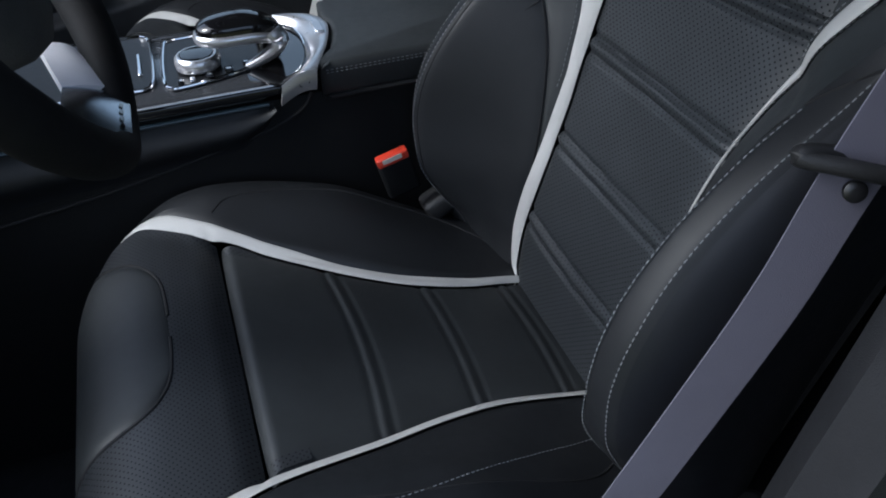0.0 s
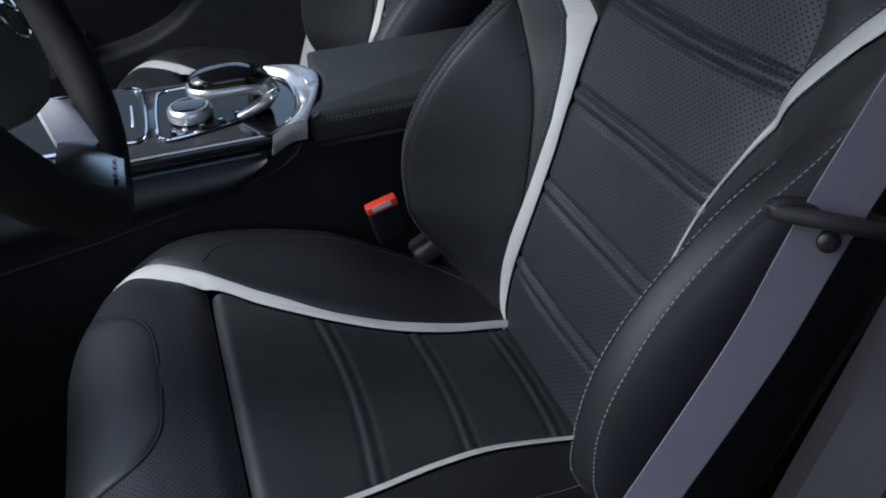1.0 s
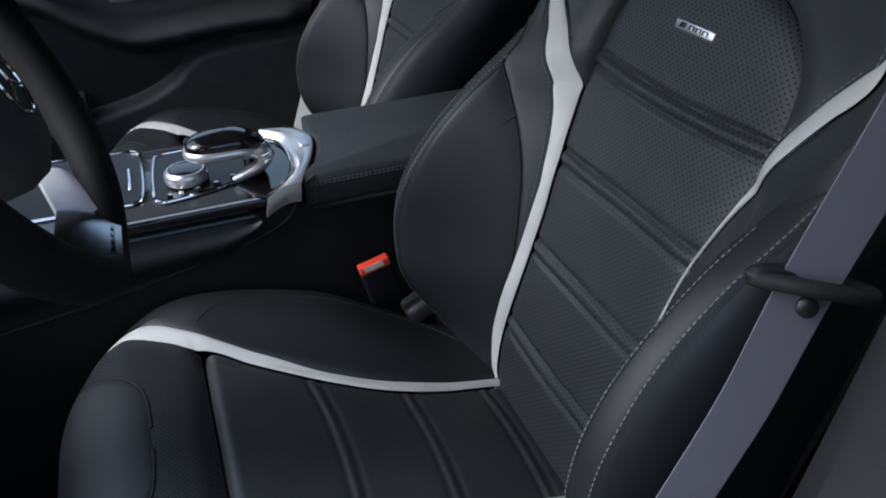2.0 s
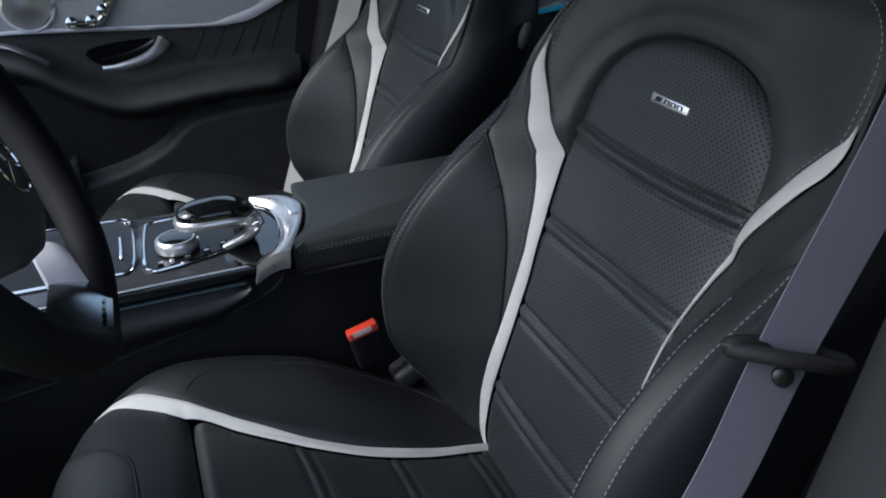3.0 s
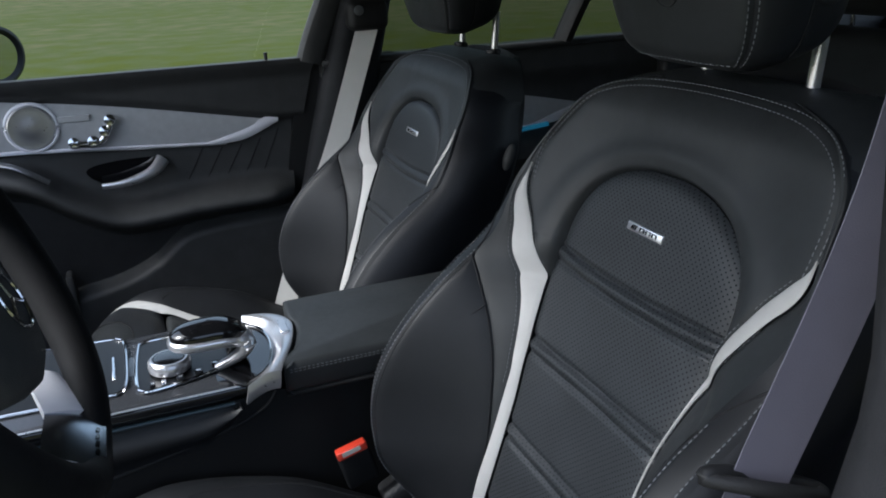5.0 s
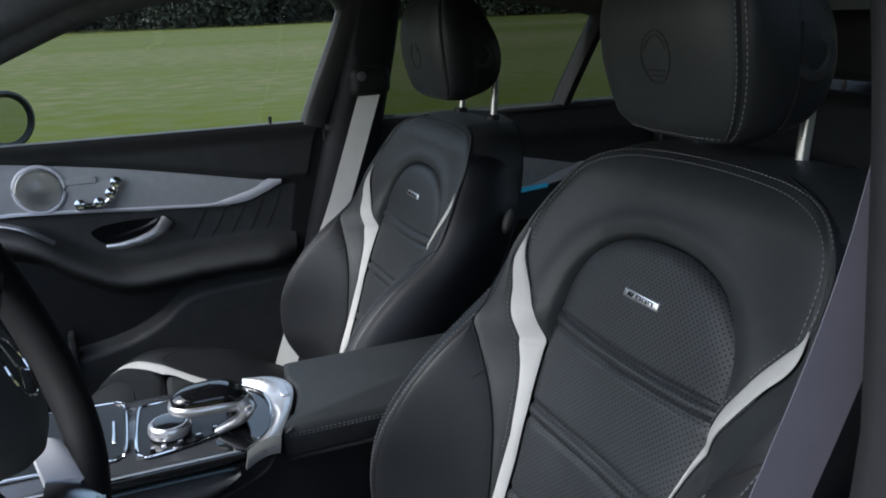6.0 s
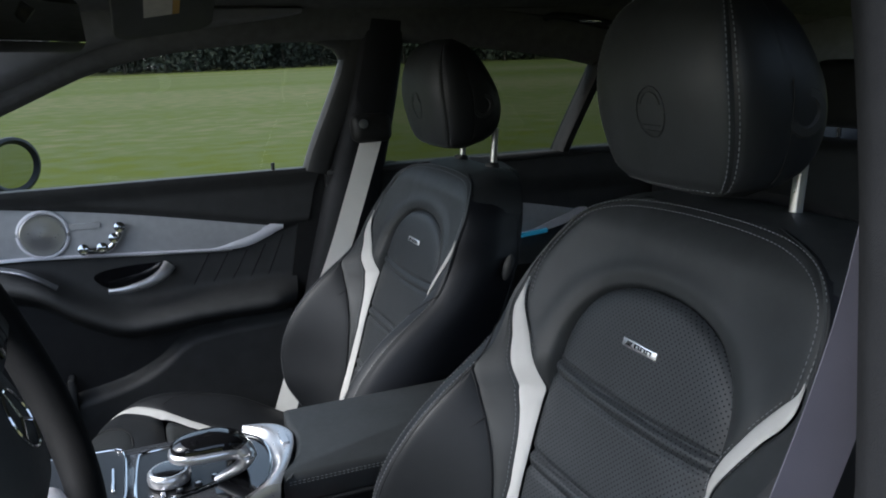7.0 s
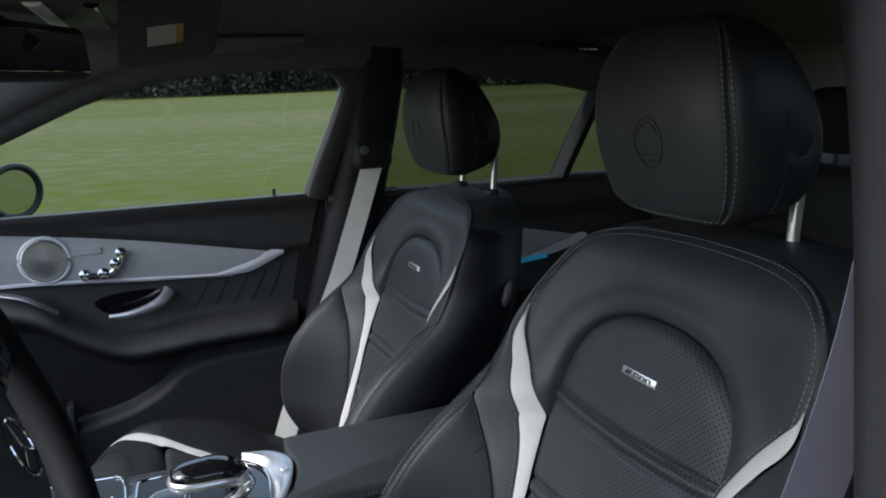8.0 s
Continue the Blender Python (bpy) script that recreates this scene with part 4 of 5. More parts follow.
belt = thing("seat_belt", (0.1, -0.29, 0.7), "grey woven seat belt running through a black guide loop", "seat belt")
across = (Vector((0.018, -0.004, -0.0145)), Vector((0.0185, -0.004, -0.0105)))
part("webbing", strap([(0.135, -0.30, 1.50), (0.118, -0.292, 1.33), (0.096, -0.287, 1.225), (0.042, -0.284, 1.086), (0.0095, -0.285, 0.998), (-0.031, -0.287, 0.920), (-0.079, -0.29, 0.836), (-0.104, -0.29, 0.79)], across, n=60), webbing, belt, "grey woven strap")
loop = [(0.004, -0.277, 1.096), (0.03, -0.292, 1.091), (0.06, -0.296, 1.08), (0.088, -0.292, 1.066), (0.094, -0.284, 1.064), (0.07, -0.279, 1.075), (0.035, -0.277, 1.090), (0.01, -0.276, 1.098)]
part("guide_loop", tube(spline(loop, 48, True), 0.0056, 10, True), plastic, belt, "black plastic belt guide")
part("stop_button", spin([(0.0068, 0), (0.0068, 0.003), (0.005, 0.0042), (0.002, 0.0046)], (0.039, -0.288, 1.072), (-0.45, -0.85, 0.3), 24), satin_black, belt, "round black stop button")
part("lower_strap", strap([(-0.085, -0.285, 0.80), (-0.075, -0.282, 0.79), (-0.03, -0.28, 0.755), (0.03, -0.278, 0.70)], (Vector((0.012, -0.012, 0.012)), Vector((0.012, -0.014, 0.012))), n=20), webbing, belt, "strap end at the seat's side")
part("upper_guide", block(0.10, 0.17, -0.325, -0.285, 1.49, 1.53, 0.008, 3), plastic, belt, "black belt guide on the pillar")

buckle = thing("belt_buckle", (-0.07, 0.215, 0.62), "black seat belt buckle with red push button beside the seat", "belt buckle")
mb = Matrix.Translation((-0.112, 0.206, 0.853)) @ Matrix.Rotation(radians(-14), 4, "Y")
part("buckle_body", block(-0.020, 0.022, -0.001, 0.013, -0.060, -0.003, 0.005, 3, mb), console_black, buckle)
part("push_button", block(-0.0195, 0.0195, -0.0065, 0.0065, -0.0085, 0.0035, 0.0025, 3, mb), red_plastic, buckle, "red push button")
part("button_mark", block(-0.013, 0.011, -0.0071, -0.0066, -0.004, 0.002, 0, 1, mb), paper, buckle, "pale mark")
part("stalk", tube([(-0.05, 0.212, 0.80), (-0.02, 0.218, 0.72), (-0.01, 0.222, 0.62)], [0.014, 0.012, 0.014], 10, flat=0.6), plastic, buckle)
part("stalk_cover", block(-0.075, -0.01, 0.20, 0.235, 0.755, 0.785, 0.008, 3, Matrix.Translation((-0.045, 0, 0.77)) @ Matrix.Rotation(radians(-28), 4, "Y") @ Matrix.Translation((0.045, 0, -0.77))), plastic, buckle)

# ---- centre console ----
con = thing("centre_console", (-0.2, 0.372, 0.42), "dark centre console with leather sides, carbon top and silver surround", "console")
Y0, Y1 = 0.256, 0.446
prof = [(-0.85, 0.46), (-0.85, 0.93), (-0.6, 0.928), (-0.22, 0.922), (0.34, 0.925), (0.36, 0.46)]
part("console_body", prism([(x, Y0 + 0.006, z) for x, z in prof], (0, Y1 - Y0 - 0.012, 0), 0.006, 2), console_black, con, "dark leather covered sides")
part("side_panel", sheet(lambda u, v: (u, Y0 + 0.004 - 0.012 * math.sin(math.pi * v) ** 2, 0.919 - v * (0.045 + 0.03 * clamp((-0.2 - u) / 0.4)) * (0.05 + 0.95 * math.sqrt(clamp((-0.228 - u) / 0.045)))), steps(-0.85, -0.35, 14) + steps(-0.34, -0.229, 18), steps(0, 1, 10), 0.006, back_to=(0, 1, 0)), leather_shaded, con, "padded leather side panel")
part("seam", tube(spline([(-0.85, Y0 + 0.004, 0.80), (-0.5, Y0 + 0.004, 0.838), (-0.35, Y0 + 0.004, 0.862), (-0.25, Y0 + 0.004, 0.884), (-0.2, Y0 + 0.003, 0.905), (-0.185, Y0 + 0.003, 0.925)], 40), 0.0022, 6), seam_shade, con)
part("top_plate", prism([(-0.85, Y0, 0.9255), (-0.24, Y0, 0.9255), (-0.2, Y0 + 0.03, 0.9255), (-0.175, 0.35, 0.9255), (-0.2, Y1 - 0.03, 0.9255), (-0.24, Y1, 0.9255), (-0.85, Y1, 0.9255)], (0, 0, 0.02), 0.004, 3), carbon, con, "carbon fibre top plate")
part("edge_strip", tube([(-0.85, Y0 - 0.001, 0.936), (-0.22, Y0 - 0.001, 0.936)], 0.006, 10, flat=0.45, up=(0, 1, 0)), gloss_black, con, "gloss black edge strip")
part("chrome_line", tube([(-0.85, Y0 - 0.002, 0.943), (-0.22, Y0 - 0.002, 0.943)], 0.0014, 8), silver, con)
part("light_guide", tube([(-0.85, Y0 - 0.002, 0.9215), (-0.235, Y0 - 0.002, 0.9215)], 0.0025, 8), blue_strip, con, "dim blue light strip")

# armrest, its front edge curved round the surround
lid = [(p.x + 0.003, p.y) for p in spline([(-0.176, 0.249, 0), (-0.168, 0.268, 0), (-0.153, 0.304, 0), (-0.142, 0.343, 0), (-0.140, 0.372, 0), (-0.144, 0.398, 0), (-0.142, 0.42, 0), (-0.138, Y1 + 0.003, 0)], 24)]
lid = [(x, y, 0.917) for x, y in lid + [(0.33, Y1 + 0.003), (0.33, Y0 - 0.003), (-0.17, Y0 - 0.003)]]
arm = part("armrest", prism(lid, (0, 0, 0.041), 0.008, 4), leather, con, "padded black leather armrest lid")
for z in (0.9468, 0.9502):
    part("stitching", stitches([(x, Y0 - 0.0036, z) for x in steps(-0.165, 0.25, 40)], 0.0055, 0.0034, 0.0004), thread, arm, "grey stitching")
part("lid_gap_shade", tube([(-0.172, Y0 - 0.0005, 0.9165), (0.33, Y0 - 0.0005, 0.9165)], 0.0035, 8), seam_shade, con, "dark tube drawing the shade in the gap under the armrest lid")

# horseshoe surround behind the selector
outer = spline([(-0.178, 0.244, 0), (-0.168, 0.268, 0), (-0.153, 0.304, 0), (-0.142, 0.343, 0), (-0.140, 0.372, 0), (-0.150, 0.398, 0), (-0.168, 0.413, 0), (-0.196, 0.420, 0)], 40)
inner = spline([(-0.219, 0.244, 0), (-0.207, 0.253, 0), (-0.192, 0.268, 0), (-0.182, 0.29, 0), (-0.174, 0.328, 0), (-0.173, 0.362, 0), (-0.18, 0.392, 0), (-0.199, 0.415, 0)], 40)


def shoe(u, v):
    i = round(u * 40)
    p = inner[i].lerp(outer[i], v)
    return (p.x, p.y, 0.949 + 0.013 * math.sin(v * math.pi * 0.62) - 0.003 * u - 0.004 * (1 - u) ** 4)


part("silver_surround", sheet(shoe, steps(0, 1, 40), steps(0, 1, 10), 0.004, back_to=(0, 0, -1)), silver, con, "satin silver horseshoe surround")
part("surround_face", sheet(lambda u, v: Vector(shoe(0, u)) + Vector((-0.003 * v, -0.001 - 0.002 * math.sin(math.pi * v), 0.001 - 0.024 * v)), steps(0, 1, 10), steps(0, 1, 6), 0.004, back_to=(0, 1, 0)), silver, con, "satin silver end face")
part("surround_edge", tube([(p.x - 0.001, p.y, 0.950) for p in inner], 0.0016, 8), chrome, con)
part("surround_plate", block(-0.159, -0.148, 0.335, 0.367, 0.9600, 0.9632, 0.0008, 1), silver, con, "small bright mark plate")
part("cup_floor", prism([(p.x, p.y, 0.9445) for p in inner] + [(-0.25, 0.41, 0.9445), (-0.25, 0.27, 0.9445)], (0, 0, 0.0025)), gloss_black, con)


def rounded(pts, z, n=60):
    return [(p.x, p.y, z) for p in spline([(x, y, 0) for x, y in pts], n, True)]


tray = [(-0.62, 0.295), (-0.5, 0.293), (-0.38, 0.289), (-0.362, 0.289), (-0.353, 0.3), (-0.35, 0.33), (-0.349, 0.40), (-0.351, 0.43), (-0.358, 0.44), (-0.375, 0.445), (-0.5, 0.452), (-0.62, 0.452)]
part("tray_lid", prism(rounded(tray, 0.9452), (0, 0, 0.003)), satin_black, con, "satin black tray lid")
part("tray_frame", tube(rounded(tray, 0.9485), 0.0022, 8, True), chrome, con, "chrome tray frame")
part("tray_handle", block(-0.366, -0.362, 0.325, 0.385, 0.9482, 0.951, 0.0008, 1), chrome, con)
ctl = [(-0.333, 0.405), (-0.338, 0.35), (-0.339, 0.295), (-0.333, 0.279), (-0.315, 0.278), (-0.27, 0.288), (-0.235, 0.303), (-0.212, 0.33), (-0.205, 0.37), (-0.215, 0.4), (-0.25, 0.415), (-0.31, 0.416), (-0.328, 0.413)]
part("control_plate", prism(rounded(ctl, 0.9453), (0, 0, 0.0035)), satin_black, con, "satin black control plate")
part("control_frame", tube(rounded(ctl, 0.949), 0.0022, 8, True), chrome, con, "chrome frame")
for k, (x, y, w) in enumerate(((-0.322, 0.29, 0.007), (-0.309, 0.291, 0.006), (-0.29, 0.294, 0.009), (-0.268, 0.301, 0.010), (-0.247, 0.312, 0.009))):
    sw = part("button", block(x - w / 2, x + w / 2, y - 0.006, y + 0.006, 0.9485, 0.9515, 0.001, 2), chrome if k == 1 else gloss_black, con)
    part("button_mark", block(x - w / 4, x + w / 4, y - 0.0018, y + 0.0018, 0.9514, 0.9519, 0, 1), silver, sw)
knob = part("rotary_knob", spin([(0.021, 0), (0.0252, 0.003), (0.026, 0.008), (0.0252, 0.014), (0.022, 0.017), (0.02, 0.017), (0.019, 0.015), (0.0, 0.0145)], (-0.299, 0.322, 0.949), (0, 0, 1), 48), silver, con, "knurled silver rotary knob")
part("knob_cap", spin([(0.0188, 0), (0.018, 0.003), (0.01, 0.0036), (0.001, 0.0038)], (-0.299, 0.322, 0.9638), (0, 0, 1), 40), gloss_black, knob)


# palm rest with its touch surface
def rest(u, v):
    a = u * 2 * math.pi
    x = -0.2485 + 0.0465 * math.copysign(abs(math.cos(a)) ** 0.75, math.cos(a)) * math.sin(v * math.pi / 2)
    y = 0.309 + 0.026 * math.copysign(abs(math.sin(a)) ** 0.8, math.sin(a)) * math.sin(v * math.pi / 2)
    z = 0.9945 + 0.0165 * math.cos(v * math.pi / 2) ** 0.7 - 0.011 * clamp((x + 0.245) / 0.043) ** 2
    return (x, y, z)


bm = sheet(rest, steps(0, 1, 48), steps(0.02, 1, 14), 0.004, back_to=(0, 0, -1))
palm = part("palm_rest", bm, gloss_black, con, "gloss black touch surface")
part("palm_rim", tube([Vector(rest(u, 1)) + Vector((0.0006, 0, -0.0058)) for u in steps(0, 1, 48)[:-1]], 0.0044, 10, True, flat=1.35), silver, palm, "satin silver rim")
part("palm_leg", tube(spline([(-0.214, 0.294, 0.988), (-0.209, 0.290, 0.979), (-0.216, 0.291, 0.968), (-0.229, 0.295, 0.959), (-0.246, 0.302, 0.949)], 24), [0.0150 - 0.009 * k / 24 for k in range(25)], 12, flat=0.8), silver, palm, "curved silver leg")
part("palm_underside", block(-0.232, -0.205, 0.305, 0.331, 0.948, 0.988, 0.008, 3), gloss_black, palm)
part("palm_mark", block(-0.214, -0.209, 0.302, 0.316, 0.9945, 0.9957, 0, 1), silver, palm)

# ---- steering wheel ----
WC, WN, WU = Vector((-0.4316, 0.0, 1.228)), Vector((0.9224, 0, 0.3863)), Vector((-0.3863, 0, 0.9224))


def W(a, b, c=0.0):
    return WC + Vector((0, a, 0)) + WU * b + WN * c


wheel = thing("steering_wheel", W(0, -0.17, -0.02), "black leather flat-bottomed steering wheel with silver spokes", "steering wheel")
rim_pts, rim_r = [], []
for k in range(96):
    t = 2 * math.pi * k / 96
    b = 0.1793 * math.sin(t)
    g = gauss(0.1793 * math.cos(t), 0.07) if b < 0 else 0.0
    rim_pts.append(W(0.1793 * math.cos(t), b - 0.013 * g, -0.010 * g))
    rim_r.append(0.0172 + 0.0015 * gauss(math.cos(t) ** 2 - 0.75, 0.3) - 0.0055 * g)
rim_ob = part("rim", tube(rim_pts, rim_r, 20, True, up=WN), suede, wheel, "black leather and suede rim")
hub = [(0.0, 0.03), (0.03, 0.029), (0.055, 0.024), (0.068, 0.014), (0.072, 0.0), (0.07, -0.02), (0.06, -0.05)]
bm = spin([(max(r, 0.001), h) for r, h in reversed(hub)], W(0, -0.04, -0.014), WN, 40)
part("airbag_cover", bm, soft_plastic, wheel, "domed black airbag cover")
ring_ob = part("emblem_ring", tube([W(0.024 * math.cos(a), -0.044 + 0.024 * math.sin(a), 0.0165) for a in steps(0, 2 * math.pi, 40)[:-1]], 0.0016, 8, True, up=WN), chrome, wheel, "chrome emblem ring")
for deg in (90, 210, 330):
    part("emblem_bar", tube([W(0, -0.044, 0.0165), W(0.024 * math.cos(radians(deg)), -0.044 + 0.024 * math.sin(radians(deg)), 0.0165)], [0.002, 0.0009], 6), chrome, ring_ob)
for sgn in (-1, 1):
    sp = [W(sgn * 0.055, 0.035, -0.01), W(sgn * 0.10, 0.036, -0.006), W(sgn * 0.168, 0.03, -0.004), W(sgn * 0.17, -0.012, -0.004), W(sgn * 0.10, -0.024, -0.006), W(sgn * 0.055, -0.03, -0.01)]
    part("side_spoke", prism(sp, WN * 0.012, 0.002, 2), soft_plastic, wheel)
    pad_ = [W(sgn * 0.078, 0.026, 0.007), W(sgn * 0.13, 0.024, 0.007), W(sgn * 0.14, 0.005, 0.007), W(sgn * 0.12, -0.014, 0.007), W(sgn * 0.08, -0.018, 0.007)]
    keys = part("button_pad", prism(pad_, WN * 0.004, 0.0015, 2), gloss_black, wheel, "gloss black button pad")
    for i in range(3):
        for j in range(2):
            a, b = sgn * (0.09 + 0.016 * i), 0.012 - 0.016 * j
            part("wheel_button", prism([W(a - 0.006, b - 0.006, 0.0112), W(a + 0.006, b - 0.006, 0.0112), W(a + 0.006, b + 0.006, 0.0112), W(a - 0.006, b + 0.006, 0.0112)], WN * 0.0014, 0.0006, 1), plastic, keys)
    # lower spoke: from the hub down and back to the rim
    def prong(u, v):
        p = W(sgn * 0.034, -0.150, -0.030).lerp(W(sgn * 0.044, -0.176, -0.003), v)
        q = W(sgn * 0.080, -0.128, -0.036).lerp(W(sgn * 0.088, -0.147, -0.018), v)
        return p.lerp(q, u) + WN * 0.004 * math.sin(math.pi * v)

    part("lower_spoke", sheet(prong, steps(0, 1, 14), steps(0, 1, 6), 0.008, back_to=(0, 0, -1)), gleam_paint, wheel, "silver lower spoke with its reflection painted in")


def plate_pt(u, v):
    a = (2 * v - 1) * (0.035 + 0.002 * u)
    p = W(a, -0.150, -0.030).lerp(W(a, -0.184, 0.003), u)
    return p + Vector((0, 0, 0.0035 * math.sin(math.pi * (0.1 + 0.85 * u)) - 0.002 * (2 * v - 1) ** 2))


plate = part("lower_plate", sheet(plate_pt, steps(0, 1, 16), steps(0, 1, 10), 0.004, back_to=(0, 0, -1)), plate_metal, wheel, "brushed dark silver plate with black marks")
for k in range(4):
    v0 = 0.2 + 0.15 * k
    part("plate_mark", sheet(lambda u, v: Vector(plate_pt(0.84 + 0.06 * u, v0 + 0.09 * v)) + Vector((0.0004, 0, 0.0008)), steps(0, 1, 2), steps(0, 1, 2)), gloss_black, plate)
part("column", tube([W(0, 0, -0.03), W(0, 0, -0.12), W(0, -0.02, -0.42)], [0.06, 0.055, 0.07], 20, up=WU), plastic, wheel, "black steering column shroud")

# ---- right front door ----
door = thing("door_1", (-0.4, 1.2, 0.5), "closed passenger door with dark padded panel and grey metal trim", "door", "", "structure")
door_rear = curve([(0.45, -0.03), (0.715, -0.005), (0.9, 0.03), (1.083, 0.074), (1.2, 0.105)])
arm_z = curve([(-1.0, 1.02), (-0.6, 1.02), (-0.5, 1.0), (-0.42, 0.945), (-0.34, 0.906), (-0.26, 0.905), (-0.18, 0.912), (0.02, 0.915), (0.12, 0.915)])
pocket_z = curve([(-1.0, 0.70), (-0.6, 0.735), (-0.472, 0.752), (-0.355, 0.775), (-0.278, 0.809), (-0.235, 0.845), (-0.2, 0.862), (-0.098, 0.872), (0.1, 0.88)])
trim_top = curve([(-1.0, 1.19), (-0.7, 1.185), (-0.513, 1.166), (-0.311, 1.137), (-0.029, 1.083), (0.016, 1.0745)])
trim_bot = curve([(-1.0, 1.07), (-0.536, 1.066), (-0.434, 1.060), (-0.157, 1.040), (-0.1, 1.038), (-0.06, 1.042), (-0.02, 1.057), (0.016, 1.0735)])


def door_y(x, z):
    y = 1.187
    y -= 0.022 * ease((z - trim_top(x) + 0.004) / 0.02)
    y -= 0.018 * ease((z - 1.165) / 0.04)
    d = z - arm_z(x)
    y -= 0.072 * math.exp(-abs(d / 0.030) ** 2.6) * (0.55 + 0.45 * ease((x + 0.62) / 0.15)) * (0.45 + 0.55 * ease((0.05 - x) / 0.08))
    y += 0.012 * ease(-(d + 0.03) / 0.03)
    y -= 0.045 * ease((pocket_z(x) - z) / 0.022)
    return y


def door_pt(u, z):
    x = -0.98 + (door_rear(z) + 0.98) * u
    return (x, door_y(x, z), z)


part("door_panel", sheet(door_pt, steps(0, 1, 110), steps(0.48, 1.208, 110)), soft_plastic, door, "charcoal padded door panel", 60)
part("door_core", block(-1.0, -0.04, 1.195, 1.24, 0.45, 1.195, 0.01), plastic, door)
part("door_core_rear", prism([(-0.04, 1.195, 0.45), (-0.04, 1.195, 1.195), (0.10, 1.195, 1.195), (0.07, 1.195, 1.08), (0.0, 1.195, 0.72), (-0.02, 1.195, 0.45)], (0, 0.045, 0)), plastic, door)
part("sill_top", sheet(lambda x, v: (x, door_y(x, 1.208) + 0.06 * v, 1.208 + 0.006 * math.sin(v * math.pi * 0.6) - 0.01 * v), steps(-0.98, 0.107, 30), steps(0, 1, 8)), soft_plastic, door)
trim_ob = part("trim_panel", sheet(lambda x, v: (x, 1.1815 - 0.004 * math.sin(math.pi * v), trim_bot(x) + (trim_top(x) - trim_bot(x)) * v), steps(-0.98, 0.016, 70), steps(0, 1, 10), 0.004, back_to=(0, 1, 0)), metal_trim, door, "brushed grey metal trim")
part("trim_line", tube([(x, 1.177, trim_bot(x) - 0.003) for x in steps(-0.6, -0.1, 30)], 0.0022, 8), silver, trim_ob)
part("trim_edge", sheet(lambda x, v: (x, 1.179 - 0.004 * math.sin(math.pi * v), trim_bot(x) - 0.003 + (0.006 + 0.02 * ease((x + 0.15) / 0.1) * clamp((0.03 - x) / 0.03)) * v), steps(-0.6, 0.018, 60), steps(0, 1, 6), 0.004, back_to=(0, 1, 0)), gleam_paint, trim_ob, "metal edge with a painted highlight")
part("speaker_grille", spin([(0.046, 0), (0.046, 0.006), (0.042, 0.0095), (0.034, 0.0085), (0.015, 0.012), (0.001, 0.013)], (-0.475, 1.180, 1.112), (0, -1, 0), 40), silver, trim_ob, "round metal tweeter grille")
part("speaker_ring", tube([(-0.475 + 0.047 * math.cos(a), 1.177, 1.112 + 0.047 * math.sin(a)) for a in steps(0, 2 * math.pi, 40)[:-1]], 0.0045, 8, True), gleam_paint, trim_ob)
sw_seat = part("seat_switch", tube(spline([(-0.405, 1.172, 1.070), (-0.375, 1.171, 1.069), (-0.352, 1.171, 1.072), (-0.337, 1.171, 1.088), (-0.328, 1.171, 1.108)], 24), 0.008, 10), chrome, trim_ob, "chrome seat-shaped switches")
for x, z in ((-0.403, 1.074), (-0.366, 1.074), (-0.341, 1.092), (-0.328, 1.114)):
    part("switch_cap", spin([(0.0125, 0), (0.011, 0.004), (0.001, 0.006)], (x, 1.167, z), (0, -1, 0.2), 16), chrome, sw_seat)
part("memory_buttons", block(-0.425, -0.365, 1.1745, 1.18, 1.115, 1.128, 0.001, 1), metal_trim, trim_ob)
hx = spline([(-0.365, 1.150, 0.981), (-0.33, 1.146, 0.982), (-0.285, 1.147, 0.991), (-0.255, 1.153, 1.004), (-0.238, 1.166, 1.02)], 30)
part("door_handle", tube(hx, [0.006 + 0.009 * (k / 30) for k in range(31)], 12, flat=0.75, up=(0, -1, 0)), silver, door, "chrome inner door handle")
bowl = [(-0.392, 1.006), (-0.375, 1.018), (-0.33, 1.024), (-0.275, 1.025), (-0.235, 1.022), (-0.232, 1.008), (-0.25, 0.992), (-0.29, 0.978), (-0.335, 0.974), (-0.372, 0.984)]
part("handle_recess", prism([(p.x, 1.1845, p.z) for p in spline([(x, 0, z) for x, z in bowl], 48, True)], (0, -0.003, 0)), gloss_black, door, "black handle recess")
part("pull_cap", tube(spline([(-0.56, 1.15, 1.055), (-0.52, 1.135, 1.046), (-0.49, 1.128, 1.03), (-0.46, 1.128, 1.008)], 20), 0.010, 10, flat=0.5), brushed, door, "silver front cap of the armrest")
for k in range(5):
    x = -0.17 + 0.042 * k
    part("seam", tube([(x - 0.03 + 0.05 * v, door_y(x, 0.965 + 0.05 * v) - 0.0002, 0.945 + (trim_bot(x) - 0.955) * v) for v in steps(0, 1, 8)], 0.0014, 6), seam_shade, door)
part("lock_pin", tube([(0.003, 1.160, 1.205), (0.003, 1.160, 1.224)], [0.0035, 0.0045], 10), plastic, door, "black lock pin")
part("pocket_divider", block(-0.47, -0.455, 1.14, 1.185, 0.70, 0.80, 0.006, 2), soft_plastic, door)


def pane(line_low, line_top, n=20):
    """A curved window between a lower and an upper line of (x, z)."""
    lo, hi = spline([(x, 0, z) for x, z in line_low], n), spline([(x, 0, z) for x, z in line_top], n)
    def f(i, v):
        p = lo[i].lerp(hi[i], v)
        return (p.x, side_y(p.z) + 0.012, p.z)
    return sheet(f, list(range(n + 1)), steps(0, 1, 6))


